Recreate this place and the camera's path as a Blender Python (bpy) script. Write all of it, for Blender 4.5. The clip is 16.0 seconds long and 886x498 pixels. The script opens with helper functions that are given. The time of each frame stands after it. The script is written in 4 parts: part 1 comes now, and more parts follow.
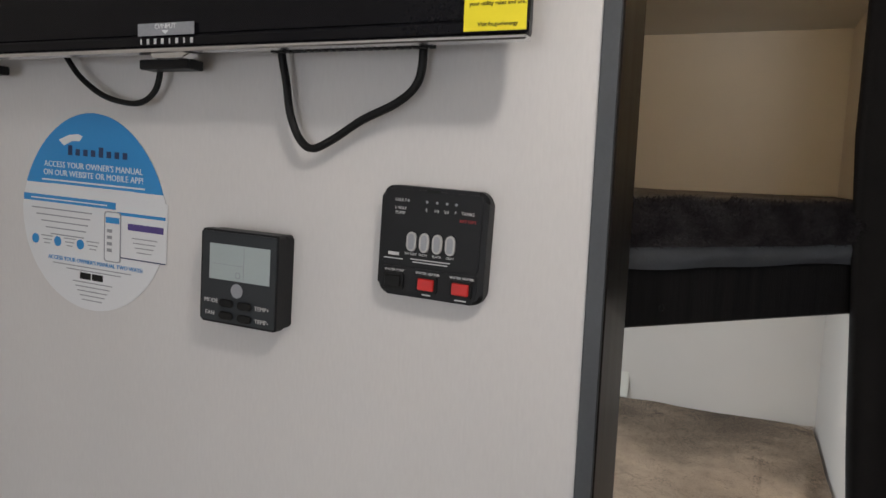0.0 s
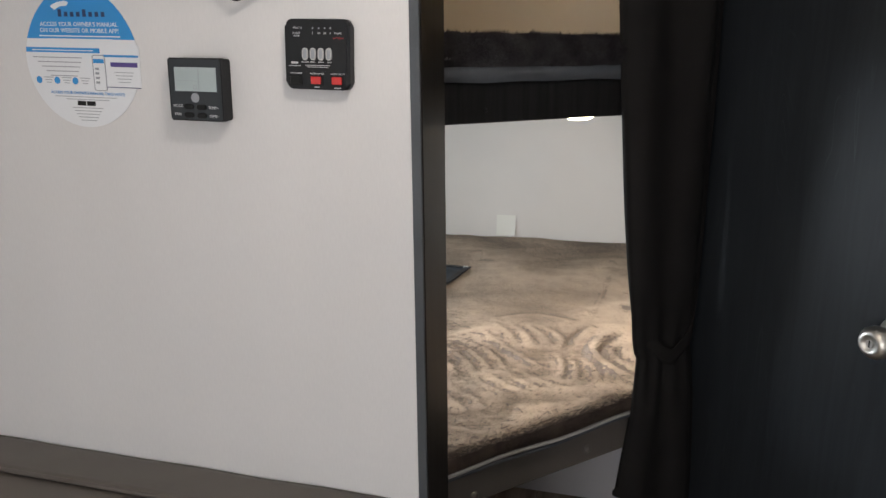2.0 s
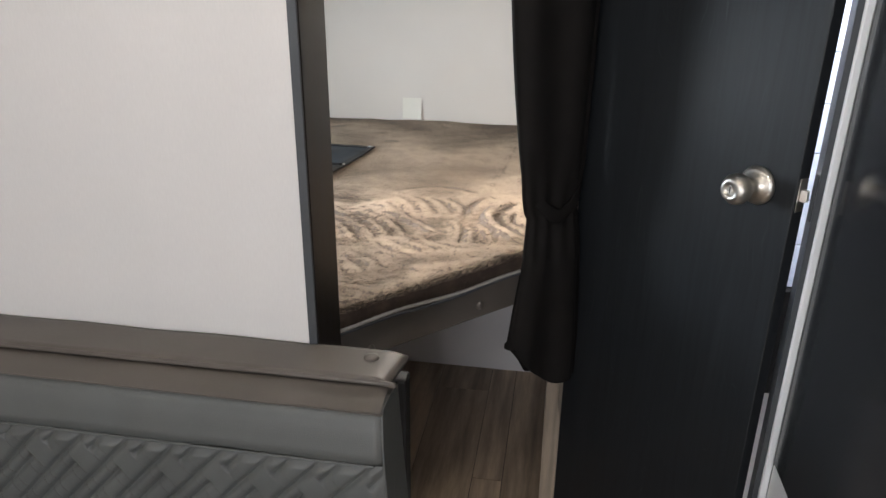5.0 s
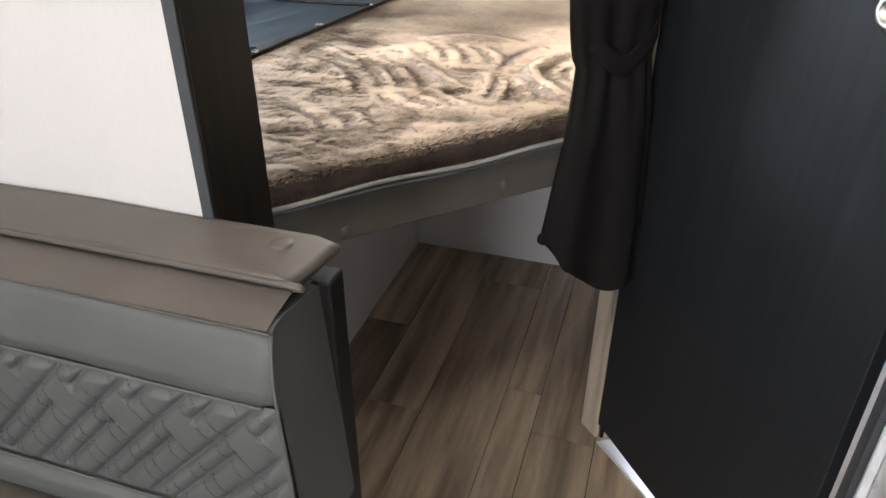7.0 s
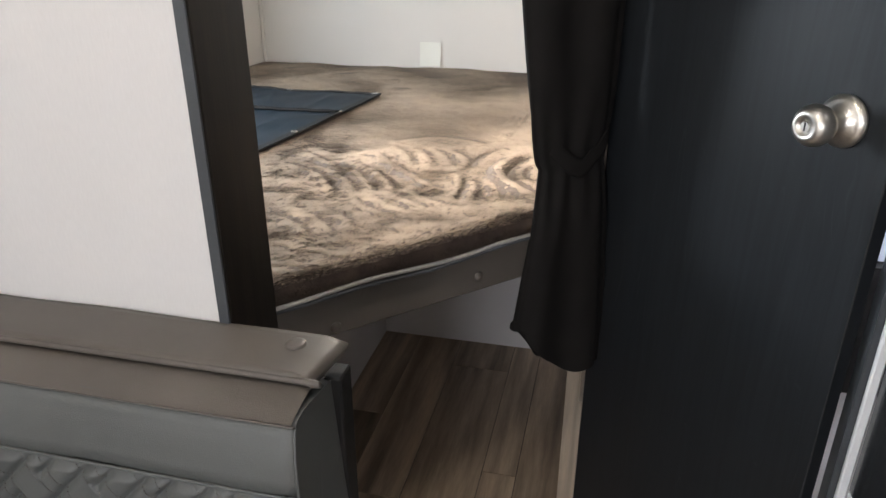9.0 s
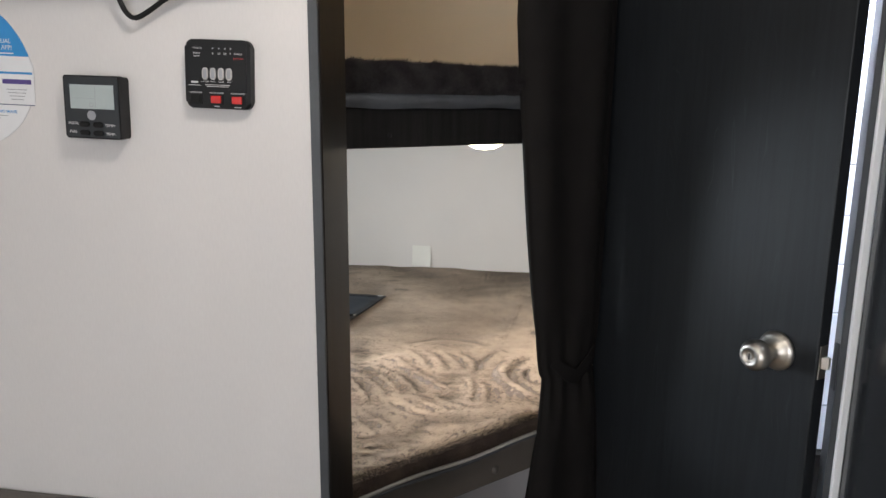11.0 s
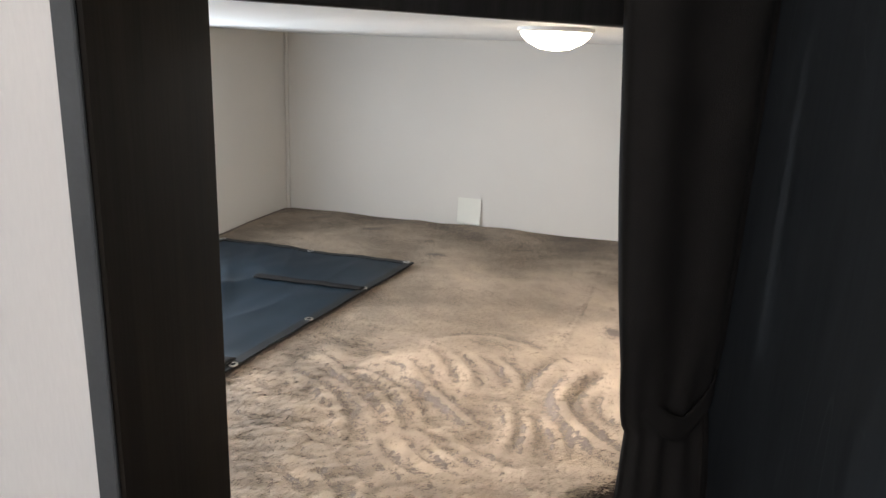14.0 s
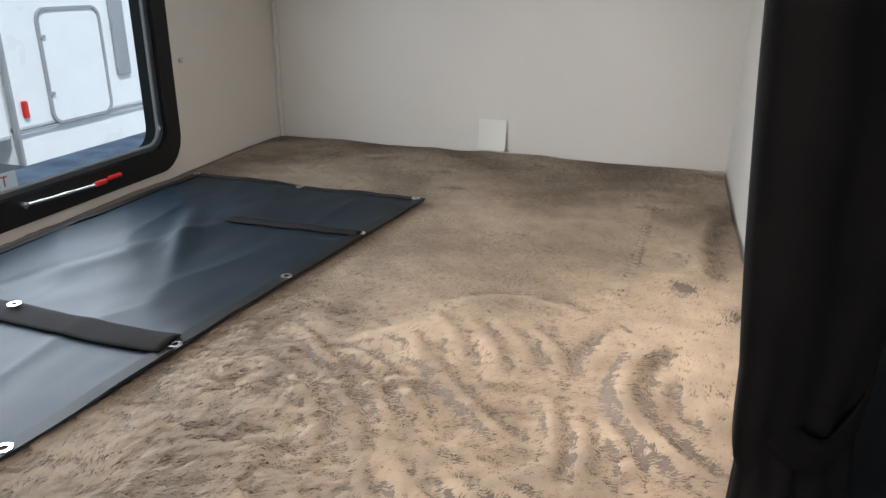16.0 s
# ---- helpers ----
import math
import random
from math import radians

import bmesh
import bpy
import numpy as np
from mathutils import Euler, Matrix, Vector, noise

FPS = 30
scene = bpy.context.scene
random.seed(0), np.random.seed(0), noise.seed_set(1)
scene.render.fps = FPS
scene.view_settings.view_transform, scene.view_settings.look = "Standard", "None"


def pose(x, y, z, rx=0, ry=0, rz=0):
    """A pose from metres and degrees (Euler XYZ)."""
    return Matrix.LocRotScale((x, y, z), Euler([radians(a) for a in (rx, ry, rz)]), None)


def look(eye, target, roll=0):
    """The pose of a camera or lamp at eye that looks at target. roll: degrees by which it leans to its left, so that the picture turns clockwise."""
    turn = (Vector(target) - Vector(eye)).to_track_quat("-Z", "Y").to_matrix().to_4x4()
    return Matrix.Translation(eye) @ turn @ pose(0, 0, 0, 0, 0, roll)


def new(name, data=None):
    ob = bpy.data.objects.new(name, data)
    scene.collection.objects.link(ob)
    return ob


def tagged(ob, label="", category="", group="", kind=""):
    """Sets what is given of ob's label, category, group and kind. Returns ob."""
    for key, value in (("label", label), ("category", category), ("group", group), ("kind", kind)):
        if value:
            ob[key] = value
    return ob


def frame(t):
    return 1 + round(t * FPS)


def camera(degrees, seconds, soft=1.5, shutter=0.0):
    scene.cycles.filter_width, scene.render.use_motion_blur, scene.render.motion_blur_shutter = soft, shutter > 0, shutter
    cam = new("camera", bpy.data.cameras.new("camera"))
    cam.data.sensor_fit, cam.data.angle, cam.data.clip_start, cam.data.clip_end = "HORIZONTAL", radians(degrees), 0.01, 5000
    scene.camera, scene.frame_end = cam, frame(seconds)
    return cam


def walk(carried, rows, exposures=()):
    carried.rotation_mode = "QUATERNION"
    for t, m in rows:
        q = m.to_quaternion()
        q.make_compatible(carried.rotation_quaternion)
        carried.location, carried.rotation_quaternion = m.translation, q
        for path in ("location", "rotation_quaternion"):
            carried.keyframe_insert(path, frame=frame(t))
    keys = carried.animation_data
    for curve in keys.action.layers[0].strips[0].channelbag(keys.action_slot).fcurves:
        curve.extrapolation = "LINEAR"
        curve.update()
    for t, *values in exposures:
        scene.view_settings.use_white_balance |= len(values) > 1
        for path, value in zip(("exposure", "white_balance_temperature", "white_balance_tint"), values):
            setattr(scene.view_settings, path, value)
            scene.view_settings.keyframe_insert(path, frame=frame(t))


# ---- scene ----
cam = camera(63.8, 16.0)
PATH = [
    (0, (0.097, -0.488, 1.572), (-0.665, 1.349, 1.357), 2.3),
    (0.5, (0.174, -0.542, 1.557), (-0.63, 1.272, 1.307), 0.8),
    (1, (0.226, -0.595, 1.552), (-0.562, 1.219, 1.253), 0.0),
    (1.5, (0.255, -0.691, 1.535), (-0.422, 1.152, 1.149), -0.8),
    (2, (0.277, -0.822, 1.502), (-0.258, 1.041, 1.009), -0.6),
    (2.5, (0.288, -0.905, 1.474), (-0.076, 0.974, 0.893), -0.7),
    (3, (0.32, -0.922, 1.481), (0.077, 0.959, 0.846), -0.0),
    (3.2, (0.328, -0.925, 1.477), (0.121, 0.956, 0.829), -0.2),
    (5.3, (0.34, -0.817, 1.42), (0.006, 1.005, 0.666), 0.5),
    (5.5, (0.355, -0.768, 1.411), (-0.023, 1.045, 0.656), -0.1),
    (6, (0.373, -0.628, 1.378), (-0.101, 1.15, 0.593), 0.3),
    (6.5, (0.391, -0.536, 1.322), (-0.132, 1.173, 0.425), -0.2),
    (7, (0.411, -0.514, 1.254), (-0.106, 1.119, 0.222), 0.1),
    (7.5, (0.418, -0.521, 1.219), (-0.076, 1.062, 0.101), 0.3),
    (8, (0.409, -0.519, 1.22), (-0.077, 1.064, 0.097), 0.4),
    (8.5, (0.399, -0.525, 1.238), (-0.067, 1.136, 0.227), 0.2),
    (9, (0.389, -0.592, 1.308), (-0.031, 1.181, 0.483), -0.0),
    (9.5, (0.367, -0.727, 1.393), (0.003, 1.137, 0.765), 0.2),
    (10, (0.342, -0.83, 1.447), (0.012, 1.085, 0.978), 0.6),
    (10.2, (0.334, -0.852, 1.463), (0.001, 1.075, 1.046), 0.7),
    (12.3, (0.303, -0.688, 1.489), (-0.026, 1.25, 1.119), -0.1),
    (12.5, (0.319, -0.632, 1.463), (-0.045, 1.301, 1.101), 0.3),
    (13, (0.351, -0.502, 1.444), (-0.092, 1.4, 1.011), 0.2),
    (13.5, (0.341, -0.405, 1.388), (-0.163, 1.468, 0.901), 1.3),
    (14, (0.261, -0.274, 1.385), (-0.242, 1.586, 0.849), 2.4),
    (14.5, (0.21, -0.167, 1.361), (-0.316, 1.665, 0.755), 2.5),
    (15, (0.212, -0.063, 1.332), (-0.368, 1.727, 0.654), 1.8),
    (15.5, (0.219, 0.011, 1.31), (-0.373, 1.783, 0.595), 1.0),
    (16, (0.191, 0.036, 1.301), (-0.356, 1.819, 0.579), 0.8),
]
EXPOSURES = [(0, -0.45), (1.5, -0.18), (3, 0.2), (5.5, 0.3), (6.5, 0.55), (7.5, 1.28), (8.2, 1.34), (9, 0.55), (9.5, 0.33), (10, 0.15), (12.5, 0.05), (13.5, 0.15), (14.2, 0.2), (15, 0.0), (16, -0.08)]
walk(cam, [(t, look(eye, target, roll)) for t, eye, target, roll in PATH], EXPOSURES)

# ---- light ----
world = bpy.data.worlds.new("world")
scene.world = world
world.use_nodes = True
wn = world.node_tree.nodes
sky = wn.new("ShaderNodeTexSky")
sky.sky_type, sky.sun_disc = "NISHITA", False
sky.sun_elevation, sky.sun_rotation = radians(50), radians(124)
wn["Background"].inputs["Strength"].default_value = 0.15
world.node_tree.links.new(sky.outputs["Color"], wn["Background"].inputs["Color"])
sun = new("sun", bpy.data.lights.new("sun", "SUN"))
sun.data.energy, sun.data.angle, sun.data.color = 3.6, radians(0.6), (1.0, 0.96, 0.9)
sun.matrix_world = look((6, -4, 8.6), (0, 0, 0))


def area(name, eye, target, wx, wy, watts, colour):
    lamp = new(name, bpy.data.lights.new(name, "AREA"))
    lamp.data.shape, lamp.data.size, lamp.data.size_y = "RECTANGLE", wx, wy
    lamp.data.energy, lamp.data.color = watts, colour
    lamp.matrix_world = look(eye, target)
    return lamp


def bulb(name, place, watts, radius, colour):
    lamp = new(name, bpy.data.lights.new(name, "POINT"))
    lamp.data.energy, lamp.data.shadow_soft_size, lamp.data.color = watts, radius, colour
    lamp.location = place
    return lamp


# Fill lamp added by the solid side wall; no window is built there.
area("side_fill", (-0.84, -1.75, 1.35), (0.3, -1.4, 1.0), 0.9, 0.55, 6, (0.84, 0.92, 1.0))
area("window_daylight_bunk", (-0.856, 0.80, 1.14), (0.5, 0.80, 1.14), 0.74, 0.38, 9.0, (0.80, 0.89, 1.0))
# Fill lamp added at the plain rear wall to lift floor and bench.
area("aisle_fill", (0.30, -2.95, 0.95), (0.25, 0.5, 0.3), 0.7, 1.5, 33, (0.91, 0.93, 1.0))
# Unseen lamp added under the ceiling to brighten the bathroom; no skylight is built.
area("bath_fill", (0.95, 0.52, 1.97), (0.95, 0.52, 0.0), 0.25, 0.25, 24, (0.85, 0.90, 1.0))
bulb("ceiling_bulb", (0.22, -0.40, 1.955), 6.3, 0.028, (1.0, 0.95, 0.91))
# Unseen bulb added further back as even fill for the cabin.
bulb("rear_fill_bulb", (0.06, -1.5, 1.955), 1.6, 0.045, (1.0, 0.97, 0.92))
area("bunk_lamp", (0.134, 0.73, 1.388), (0.134, 0.7301, 0.5), 0.07, 0.07, 3.8, (1.0, 0.915, 0.845))
bulb("upper_bunk_bulb", (0.0, 0.95, 1.955), 3.6, 0.04, (1.0, 0.72, 0.40))


# ---- materials ----
def material(name, colour, rough=0.5, metal=0.0, tone=0.12, scale=6.0, grain=0.0, grain_scale=400.0, stretch=(1, 1, 1), second=None, coat=0.0, spec=0.5, per_piece=0.0, fleck=0.25):
    """Colour varied by a broad noise and a fine stretched grain, the grain also in relief."""
    m = bpy.data.materials.new(name)
    m.use_nodes = True
    n, l = m.node_tree.nodes, m.node_tree.links
    b = n["Principled BSDF"]
    b.inputs["Roughness"].default_value, b.inputs["Metallic"].default_value = rough, metal
    b.inputs["Coat Weight"].default_value = coat
    b.inputs["Specular IOR Level"].default_value = spec
    co = n.new("ShaderNodeTexCoord")
    mp = n.new("ShaderNodeMapping")
    mp.inputs["Scale"].default_value = stretch
    l.new(co.outputs["Object"], mp.inputs["Vector"])
    big = n.new("ShaderNodeTexNoise")
    big.inputs["Scale"].default_value, big.inputs["Detail"].default_value = scale, 5
    l.new(mp.outputs["Vector"], big.inputs["Vector"])
    fine = n.new("ShaderNodeTexNoise")
    fine.inputs["Scale"].default_value, fine.inputs["Detail"].default_value = grain_scale, 3
    l.new(mp.outputs["Vector"], fine.inputs["Vector"])
    ramp = n.new("ShaderNodeMix")
    ramp.data_type = "RGBA"
    dark = second or tuple(c * (1 - 2 * tone) for c in colour)
    light = colour if second else tuple(min(1, c * (1 + tone)) for c in colour)
    ramp.inputs["A"].default_value, ramp.inputs["B"].default_value = (*dark, 1), (*light, 1)
    stretchy = n.new("ShaderNodeMapRange")
    stretchy.inputs["From Min"].default_value, stretchy.inputs["From Max"].default_value = 0.3, 0.7
    l.new(big.outputs["Fac"], stretchy.inputs["Value"])
    l.new(stretchy.outputs["Result"], ramp.inputs["Factor"])
    out = ramp.outputs["Result"]
    hsv = n.new("ShaderNodeHueSaturation")
    l.new(out, hsv.inputs["Color"])
    mix = n.new("ShaderNodeMath")
    mix.operation = "MULTIPLY_ADD"
    mix.inputs[1].default_value, mix.inputs[2].default_value = fleck, 1 - fleck / 2
    l.new(fine.outputs["Fac"], mix.inputs[0])
    val = mix.outputs["Value"]
    if per_piece:
        info = n.new("ShaderNodeObjectInfo")
        sway = n.new("ShaderNodeMath")
        sway.operation = "MULTIPLY_ADD"
        sway.inputs[1].default_value, sway.inputs[2].default_value = per_piece * 2, 1 - per_piece
        l.new(info.outputs["Random"], sway.inputs[0])
        both = n.new("ShaderNodeMath")
        both.operation = "MULTIPLY"
        l.new(val, both.inputs[0])
        l.new(sway.outputs["Value"], both.inputs[1])
        val = both.outputs["Value"]
        mv = n.new("ShaderNodeVectorMath")
        mv.operation = "MULTIPLY_ADD"
        mv.inputs[1].default_value = (7, 13, 5)
        l.new(info.outputs["Random"], mv.inputs[0])
        l.new(mp.outputs["Vector"], mv.inputs[2])
        l.new(mv.outputs["Vector"], big.inputs["Vector"])
        l.new(mv.outputs["Vector"], fine.inputs["Vector"])
    l.new(val, hsv.inputs["Value"])
    l.new(hsv.outputs["Color"], b.inputs["Base Color"])
    if grain:
        bump = n.new("ShaderNodeBump")
        bump.inputs["Strength"].default_value, bump.inputs["Distance"].default_value = grain, 0.001
        l.new(fine.outputs["Fac"], bump.inputs["Height"])
        l.new(bump.outputs["Normal"], b.inputs["Normal"])
    rr = n.new("ShaderNodeMath")
    rr.operation = "MULTIPLY_ADD"
    rr.inputs[1].default_value, rr.inputs[2].default_value = 0.16, rough - 0.08
    l.new(big.outputs["Fac"], rr.inputs[0])
    l.new(rr.outputs["Value"], b.inputs["Roughness"])
    return m


def glow(name, colour, strength):
    m = bpy.data.materials.new(name)
    m.use_nodes = True
    b = m.node_tree.nodes["Principled BSDF"]
    b.inputs["Base Color"].default_value = (*colour, 1)
    b.inputs["Emission Color"].default_value, b.inputs["Emission Strength"].default_value = (*colour, 1), strength
    return m


def glass(name):
    m = bpy.data.materials.new(name)
    m.use_nodes = True
    b = m.node_tree.nodes["Principled BSDF"]
    b.inputs["Transmission Weight"].default_value, b.inputs["Roughness"].default_value, b.inputs["IOR"].default_value = 1.0, 0.0, 1.02
    b.inputs["Base Color"].default_value = (0.84, 0.94, 1.0, 1)
    return m


WALL = material("linen_wallboard", (0.665, 0.647, 0.632), 0.62, tone=0.02, scale=5, grain=0.16, grain_scale=420, stretch=(1, 1, 0.2), fleck=0.10)
CREAM = material("cream_wallboard", (0.66, 0.62, 0.565), 0.6, tone=0.02, scale=3, grain=0.12, grain_scale=300, fleck=0.06)
PANEL = material("white_panel", (0.72, 0.70, 0.70), 0.5, tone=0.03, scale=4, grain=0.1, fleck=0.05)
CEILING = material("white_ceiling_board", (0.80, 0.79, 0.76), 0.6, tone=0.02, scale=4, grain=0.1, fleck=0.05)
BLACKWOOD = material("black_stained_wood", (0.013, 0.0122, 0.012), 0.46, tone=0.25, scale=9, grain=0.25, grain_scale=60, stretch=(12, 12, 0.7), spec=0.22)
POSTWOOD = material("dark_brown_woodgrain", (0.022, 0.0175, 0.0135), 0.42, second=(0.007, 0.006, 0.0055), scale=8, grain=0.1, grain_scale=50, stretch=(8, 8, 0.4), spec=0.16)
TRIM = material("charcoal_trim", (0.055, 0.06, 0.066), 0.45, tone=0.1, scale=10, grain=0.1)
RAWWOOD = material("pale_raw_wood", (0.55, 0.46, 0.36), 0.6, tone=0.12, scale=8, grain=0.3, grain_scale=90, stretch=(6, 6, 0.6))
PLANK = material("brown_vinyl_plank", (0.53, 0.405, 0.29), 0.36, scale=5, second=(0.155, 0.118, 0.088), grain=0.2, grain_scale=60, stretch=(5, 0.45, 1), per_piece=0.30, fleck=0.4)
SUBFLOOR = material("dark_floor_joint", (0.02, 0.017, 0.015), 0.8)
VINYL = material("grey_brown_leatherette", (0.105, 0.091, 0.079), 0.42, tone=0.06, scale=14, grain=0.3, grain_scale=700)
SLATE = material("slate_grey_leatherette", (0.096, 0.100, 0.096), 0.50, tone=0.06, scale=14, grain=0.3, grain_scale=700)
FUR = material("brown_plush", (0.190, 0.152, 0.126), 0.8, scale=7, second=(0.130, 0.104, 0.088), grain=1.0, grain_scale=260, stretch=(1, 0.9, 1), spec=0.25, fleck=0.35)
FUR.node_tree.nodes["Bump"].inputs["Distance"].default_value = 0.0015
# Darker copy of the brown plush; front-edge shade put into the colour.
SHADEFUR = material("shaded_brown_plush", (0.085, 0.062, 0.05), 0.85, scale=26, second=(0.045, 0.033, 0.028), grain=0.9, grain_scale=320, spec=0.15)
DARKFUR = material("charcoal_plush", (0.066, 0.059, 0.061), 0.9, scale=30, second=(0.022, 0.019, 0.020), grain=0.9, grain_scale=240, spec=0.1)
PIPING = material("grey_piping", (0.36, 0.345, 0.32), 0.55, tone=0.08, scale=30, grain=0.2)
TICKING = material("slate_mattress_fabric", (0.07, 0.075, 0.085), 0.7, tone=0.12, scale=20, grain=0.3)
CURTAIN = material("black_curtain_fabric", (0.0125, 0.0112, 0.0105), 0.85, tone=0.12, scale=20, grain=0.4, grain_scale=600, spec=0.15)
MAT = material("black_vinyl_sheet", (0.009, 0.0165, 0.024), 0.48, tone=0.12, scale=9, grain=0.15, grain_scale=300, spec=0.20)
STEEL = material("brushed_nickel", (0.66, 0.62, 0.56), 0.38, metal=1.0, tone=0.05, scale=30, grain=0.1)
CHROME = material("bright_steel", (0.8, 0.8, 0.8), 0.2, metal=1.0, tone=0.02)
BLACKPLASTIC = material("black_plastic", (0.009, 0.009, 0.010), 0.42, tone=0.08, scale=30, grain=0.15, grain_scale=900, spec=0.28)
GLOSSBLACK = material("gloss_black_panel", (0.006, 0.006, 0.008), 0.12, tone=0.1, scale=3, spec=0.22)
FRIDGE = material("gloss_dark_fridge_skin", (0.03, 0.031, 0.034), 0.13, tone=0.1, scale=3, grain=0.03, grain_scale=50)
RUBBER = material("black_rubber", (0.010, 0.010, 0.010), 0.5, tone=0.08, spec=0.22)
SLATEFACE = material("dark_slate_plastic", (0.022, 0.027, 0.032), 0.32, tone=0.06, fleck=0.1)
LCD = material("grey_lcd", (0.40, 0.46, 0.46), 0.2, tone=0.03, fleck=0.05)
RED = material("red_switch", (0.55, 0.015, 0.012), 0.35, tone=0.05, fleck=0.05)
GREYTEXT = material("pale_print", (0.6, 0.6, 0.6), 0.6, tone=0.03, fleck=0.05)
REDTEXT = material("red_print", (0.4, 0.03, 0.03), 0.6, tone=0.03)
PILL = material("pearl_grey_button", (0.45, 0.44, 0.43), 0.3, tone=0.03)
PAPER = material("white_vinyl_sticker", (0.74, 0.75, 0.76), 0.45, tone=0.02, fleck=0.05)
BLUE = material("blue_print", (0.03, 0.27, 0.62), 0.45, tone=0.04, fleck=0.05)
NAVY = material("navy_print", (0.02, 0.04, 0.12), 0.45)
PURPLE = material("violet_print", (0.09, 0.06, 0.25), 0.45)
YELLOW = material("yellow_label", (0.85, 0.72, 0.02), 0.5, tone=0.03, fleck=0.05)
TAPE = material("cream_paper_tag", (0.74, 0.72, 0.64), 0.6, tone=0.03, fleck=0.05)
WHITEGEL = material("white_gelcoat", (0.80, 0.81, 0.82), 0.3, tone=0.02, fleck=0.05)
GREYTRIM = material("grey_moulding", (0.30, 0.31, 0.33), 0.4, tone=0.05)
TILE = material("white_shower_panel", (0.72, 0.76, 0.85), 0.25, tone=0.02, fleck=0.05)
GROUND = material("gravel_lot", (0.60, 0.59, 0.57), 0.9, tone=0.2, scale=3, grain=0.8, grain_scale=40)
DOORWOOD = material("black_door_laminate", (0.019, 0.0215, 0.0245), 0.46, tone=0.13, scale=5, grain=0.05, grain_scale=40, stretch=(9, 9, 0.5), spec=0.32)
DOORWOOD.node_tree.nodes["Noise Texture"].inputs["Distortion"].default_value = 1.6
def emboss(m, pale):
    """Thin wandering grain lines, pressed in and a little paler than the laminate."""
    n, l = m.node_tree.nodes, m.node_tree.links
    b = n["Principled BSDF"]
    co, mp, tex, patch = n.new("ShaderNodeTexCoord"), n.new("ShaderNodeMapping"), n.new("ShaderNodeTexNoise"), n.new("ShaderNodeTexNoise")
    mp.inputs["Scale"].default_value = (4.0, 4.0, 0.55)
    l.new(co.outputs["Object"], mp.inputs["Vector"])
    tex.inputs["Scale"].default_value, tex.inputs["Detail"].default_value, tex.inputs["Distortion"].default_value = 3.2, 2, 0.6
    patch.inputs["Scale"].default_value, patch.inputs["Detail"].default_value = 7, 3
    for t in (tex, patch):
        l.new(mp.outputs["Vector"], t.inputs["Vector"])
    off = n.new("ShaderNodeMath")
    off.operation = "PINGPONG"
    off.inputs[1].default_value = 0.045
    l.new(tex.outputs["Fac"], off.inputs[0])
    thin = n.new("ShaderNodeMapRange")
    for k, v in (("From Min", 0.0), ("From Max", 0.005), ("To Min", 1.0), ("To Max", 0.0)):
        thin.inputs[k].default_value = v
    l.new(off.outputs["Value"], thin.inputs["Value"])
    some = n.new("ShaderNodeMapRange")
    some.inputs["From Min"].default_value, some.inputs["From Max"].default_value = 0.54, 0.72
    l.new(patch.outputs["Fac"], some.inputs["Value"])
    both = n.new("ShaderNodeMath")
    both.operation = "MULTIPLY"
    l.new(thin.outputs["Result"], both.inputs[0])
    l.new(some.outputs["Result"], both.inputs[1])
    mix = n.new("ShaderNodeMix")
    mix.data_type = "RGBA"
    mix.inputs["B"].default_value = (*pale, 1)
    l.new(b.inputs["Base Color"].links[0].from_socket, mix.inputs["A"])
    l.new(both.outputs["Value"], mix.inputs["Factor"])
    l.new(mix.outputs["Result"], b.inputs["Base Color"])


emboss(DOORWOOD, (0.038, 0.041, 0.044))
FIBRE = material("brown_pile_fibre", (0.50, 0.395, 0.295), 0.7, scale=18, second=(0.345, 0.275, 0.212), spec=0.2)
LAMPGLASS = glow("lit_lamp_lens", (1.0, 0.84, 0.62), 14.0)
GLASS = glass("window_glass")


# ---- building helpers ----
def part(name, bm, mat, parent=None, label="", smooth=False, turn=None):
    me = bpy.data.meshes.new(name)
    bmesh.ops.recalc_face_normals(bm, faces=bm.faces)
    if smooth:
        for f in bm.faces:
            f.smooth = True
    bm.to_mesh(me)
    bm.free()
    me.materials.append(mat)
    ob = new(name, me)
    if parent:
        ob.parent = parent
    if turn:
        ob.matrix_basis = turn
    if label:
        ob["label"] = label
    return ob


def thing(name, label, category, place=None, kind="", group=""):
    ob = new(name)
    ob.empty_display_size = 0.05
    if place:
        ob.matrix_basis = place
    return tagged(ob, label, category, group, kind)


def box(x0, x1, y0, y1, z0, z1, bevel=0.0, seg=1, bm=None):
    bm = bm or bmesh.new()
    made = bmesh.ops.create_cube(bm, size=1.0, matrix=Matrix.Translation(((x0 + x1) / 2, (y0 + y1) / 2, (z0 + z1) / 2)) @ Matrix.Diagonal((abs(x1 - x0), abs(y1 - y0), abs(z1 - z0), 1)))
    if bevel:
        edges = list({e for v in made["verts"] for e in v.link_edges})
        bmesh.ops.bevel(bm, geom=edges, offset=bevel, segments=seg, affect="EDGES", profile=0.5)
    return bm


def prism(points, z0, z1, bevel=0.0, seg=1):
    bm = bmesh.new()
    low = [bm.verts.new((x, y, z0)) for x, y in points]
    top = [bm.verts.new((x, y, z1)) for x, y in points]
    bm.faces.new(low[::-1])
    bm.faces.new(top)
    for i in range(len(points)):
        j = (i + 1) % len(points)
        bm.faces.new((low[i], low[j], top[j], top[i]))
    if bevel:
        bmesh.ops.bevel(bm, geom=list(bm.edges), offset=bevel, segments=seg, affect="EDGES", profile=0.5)
    return bm


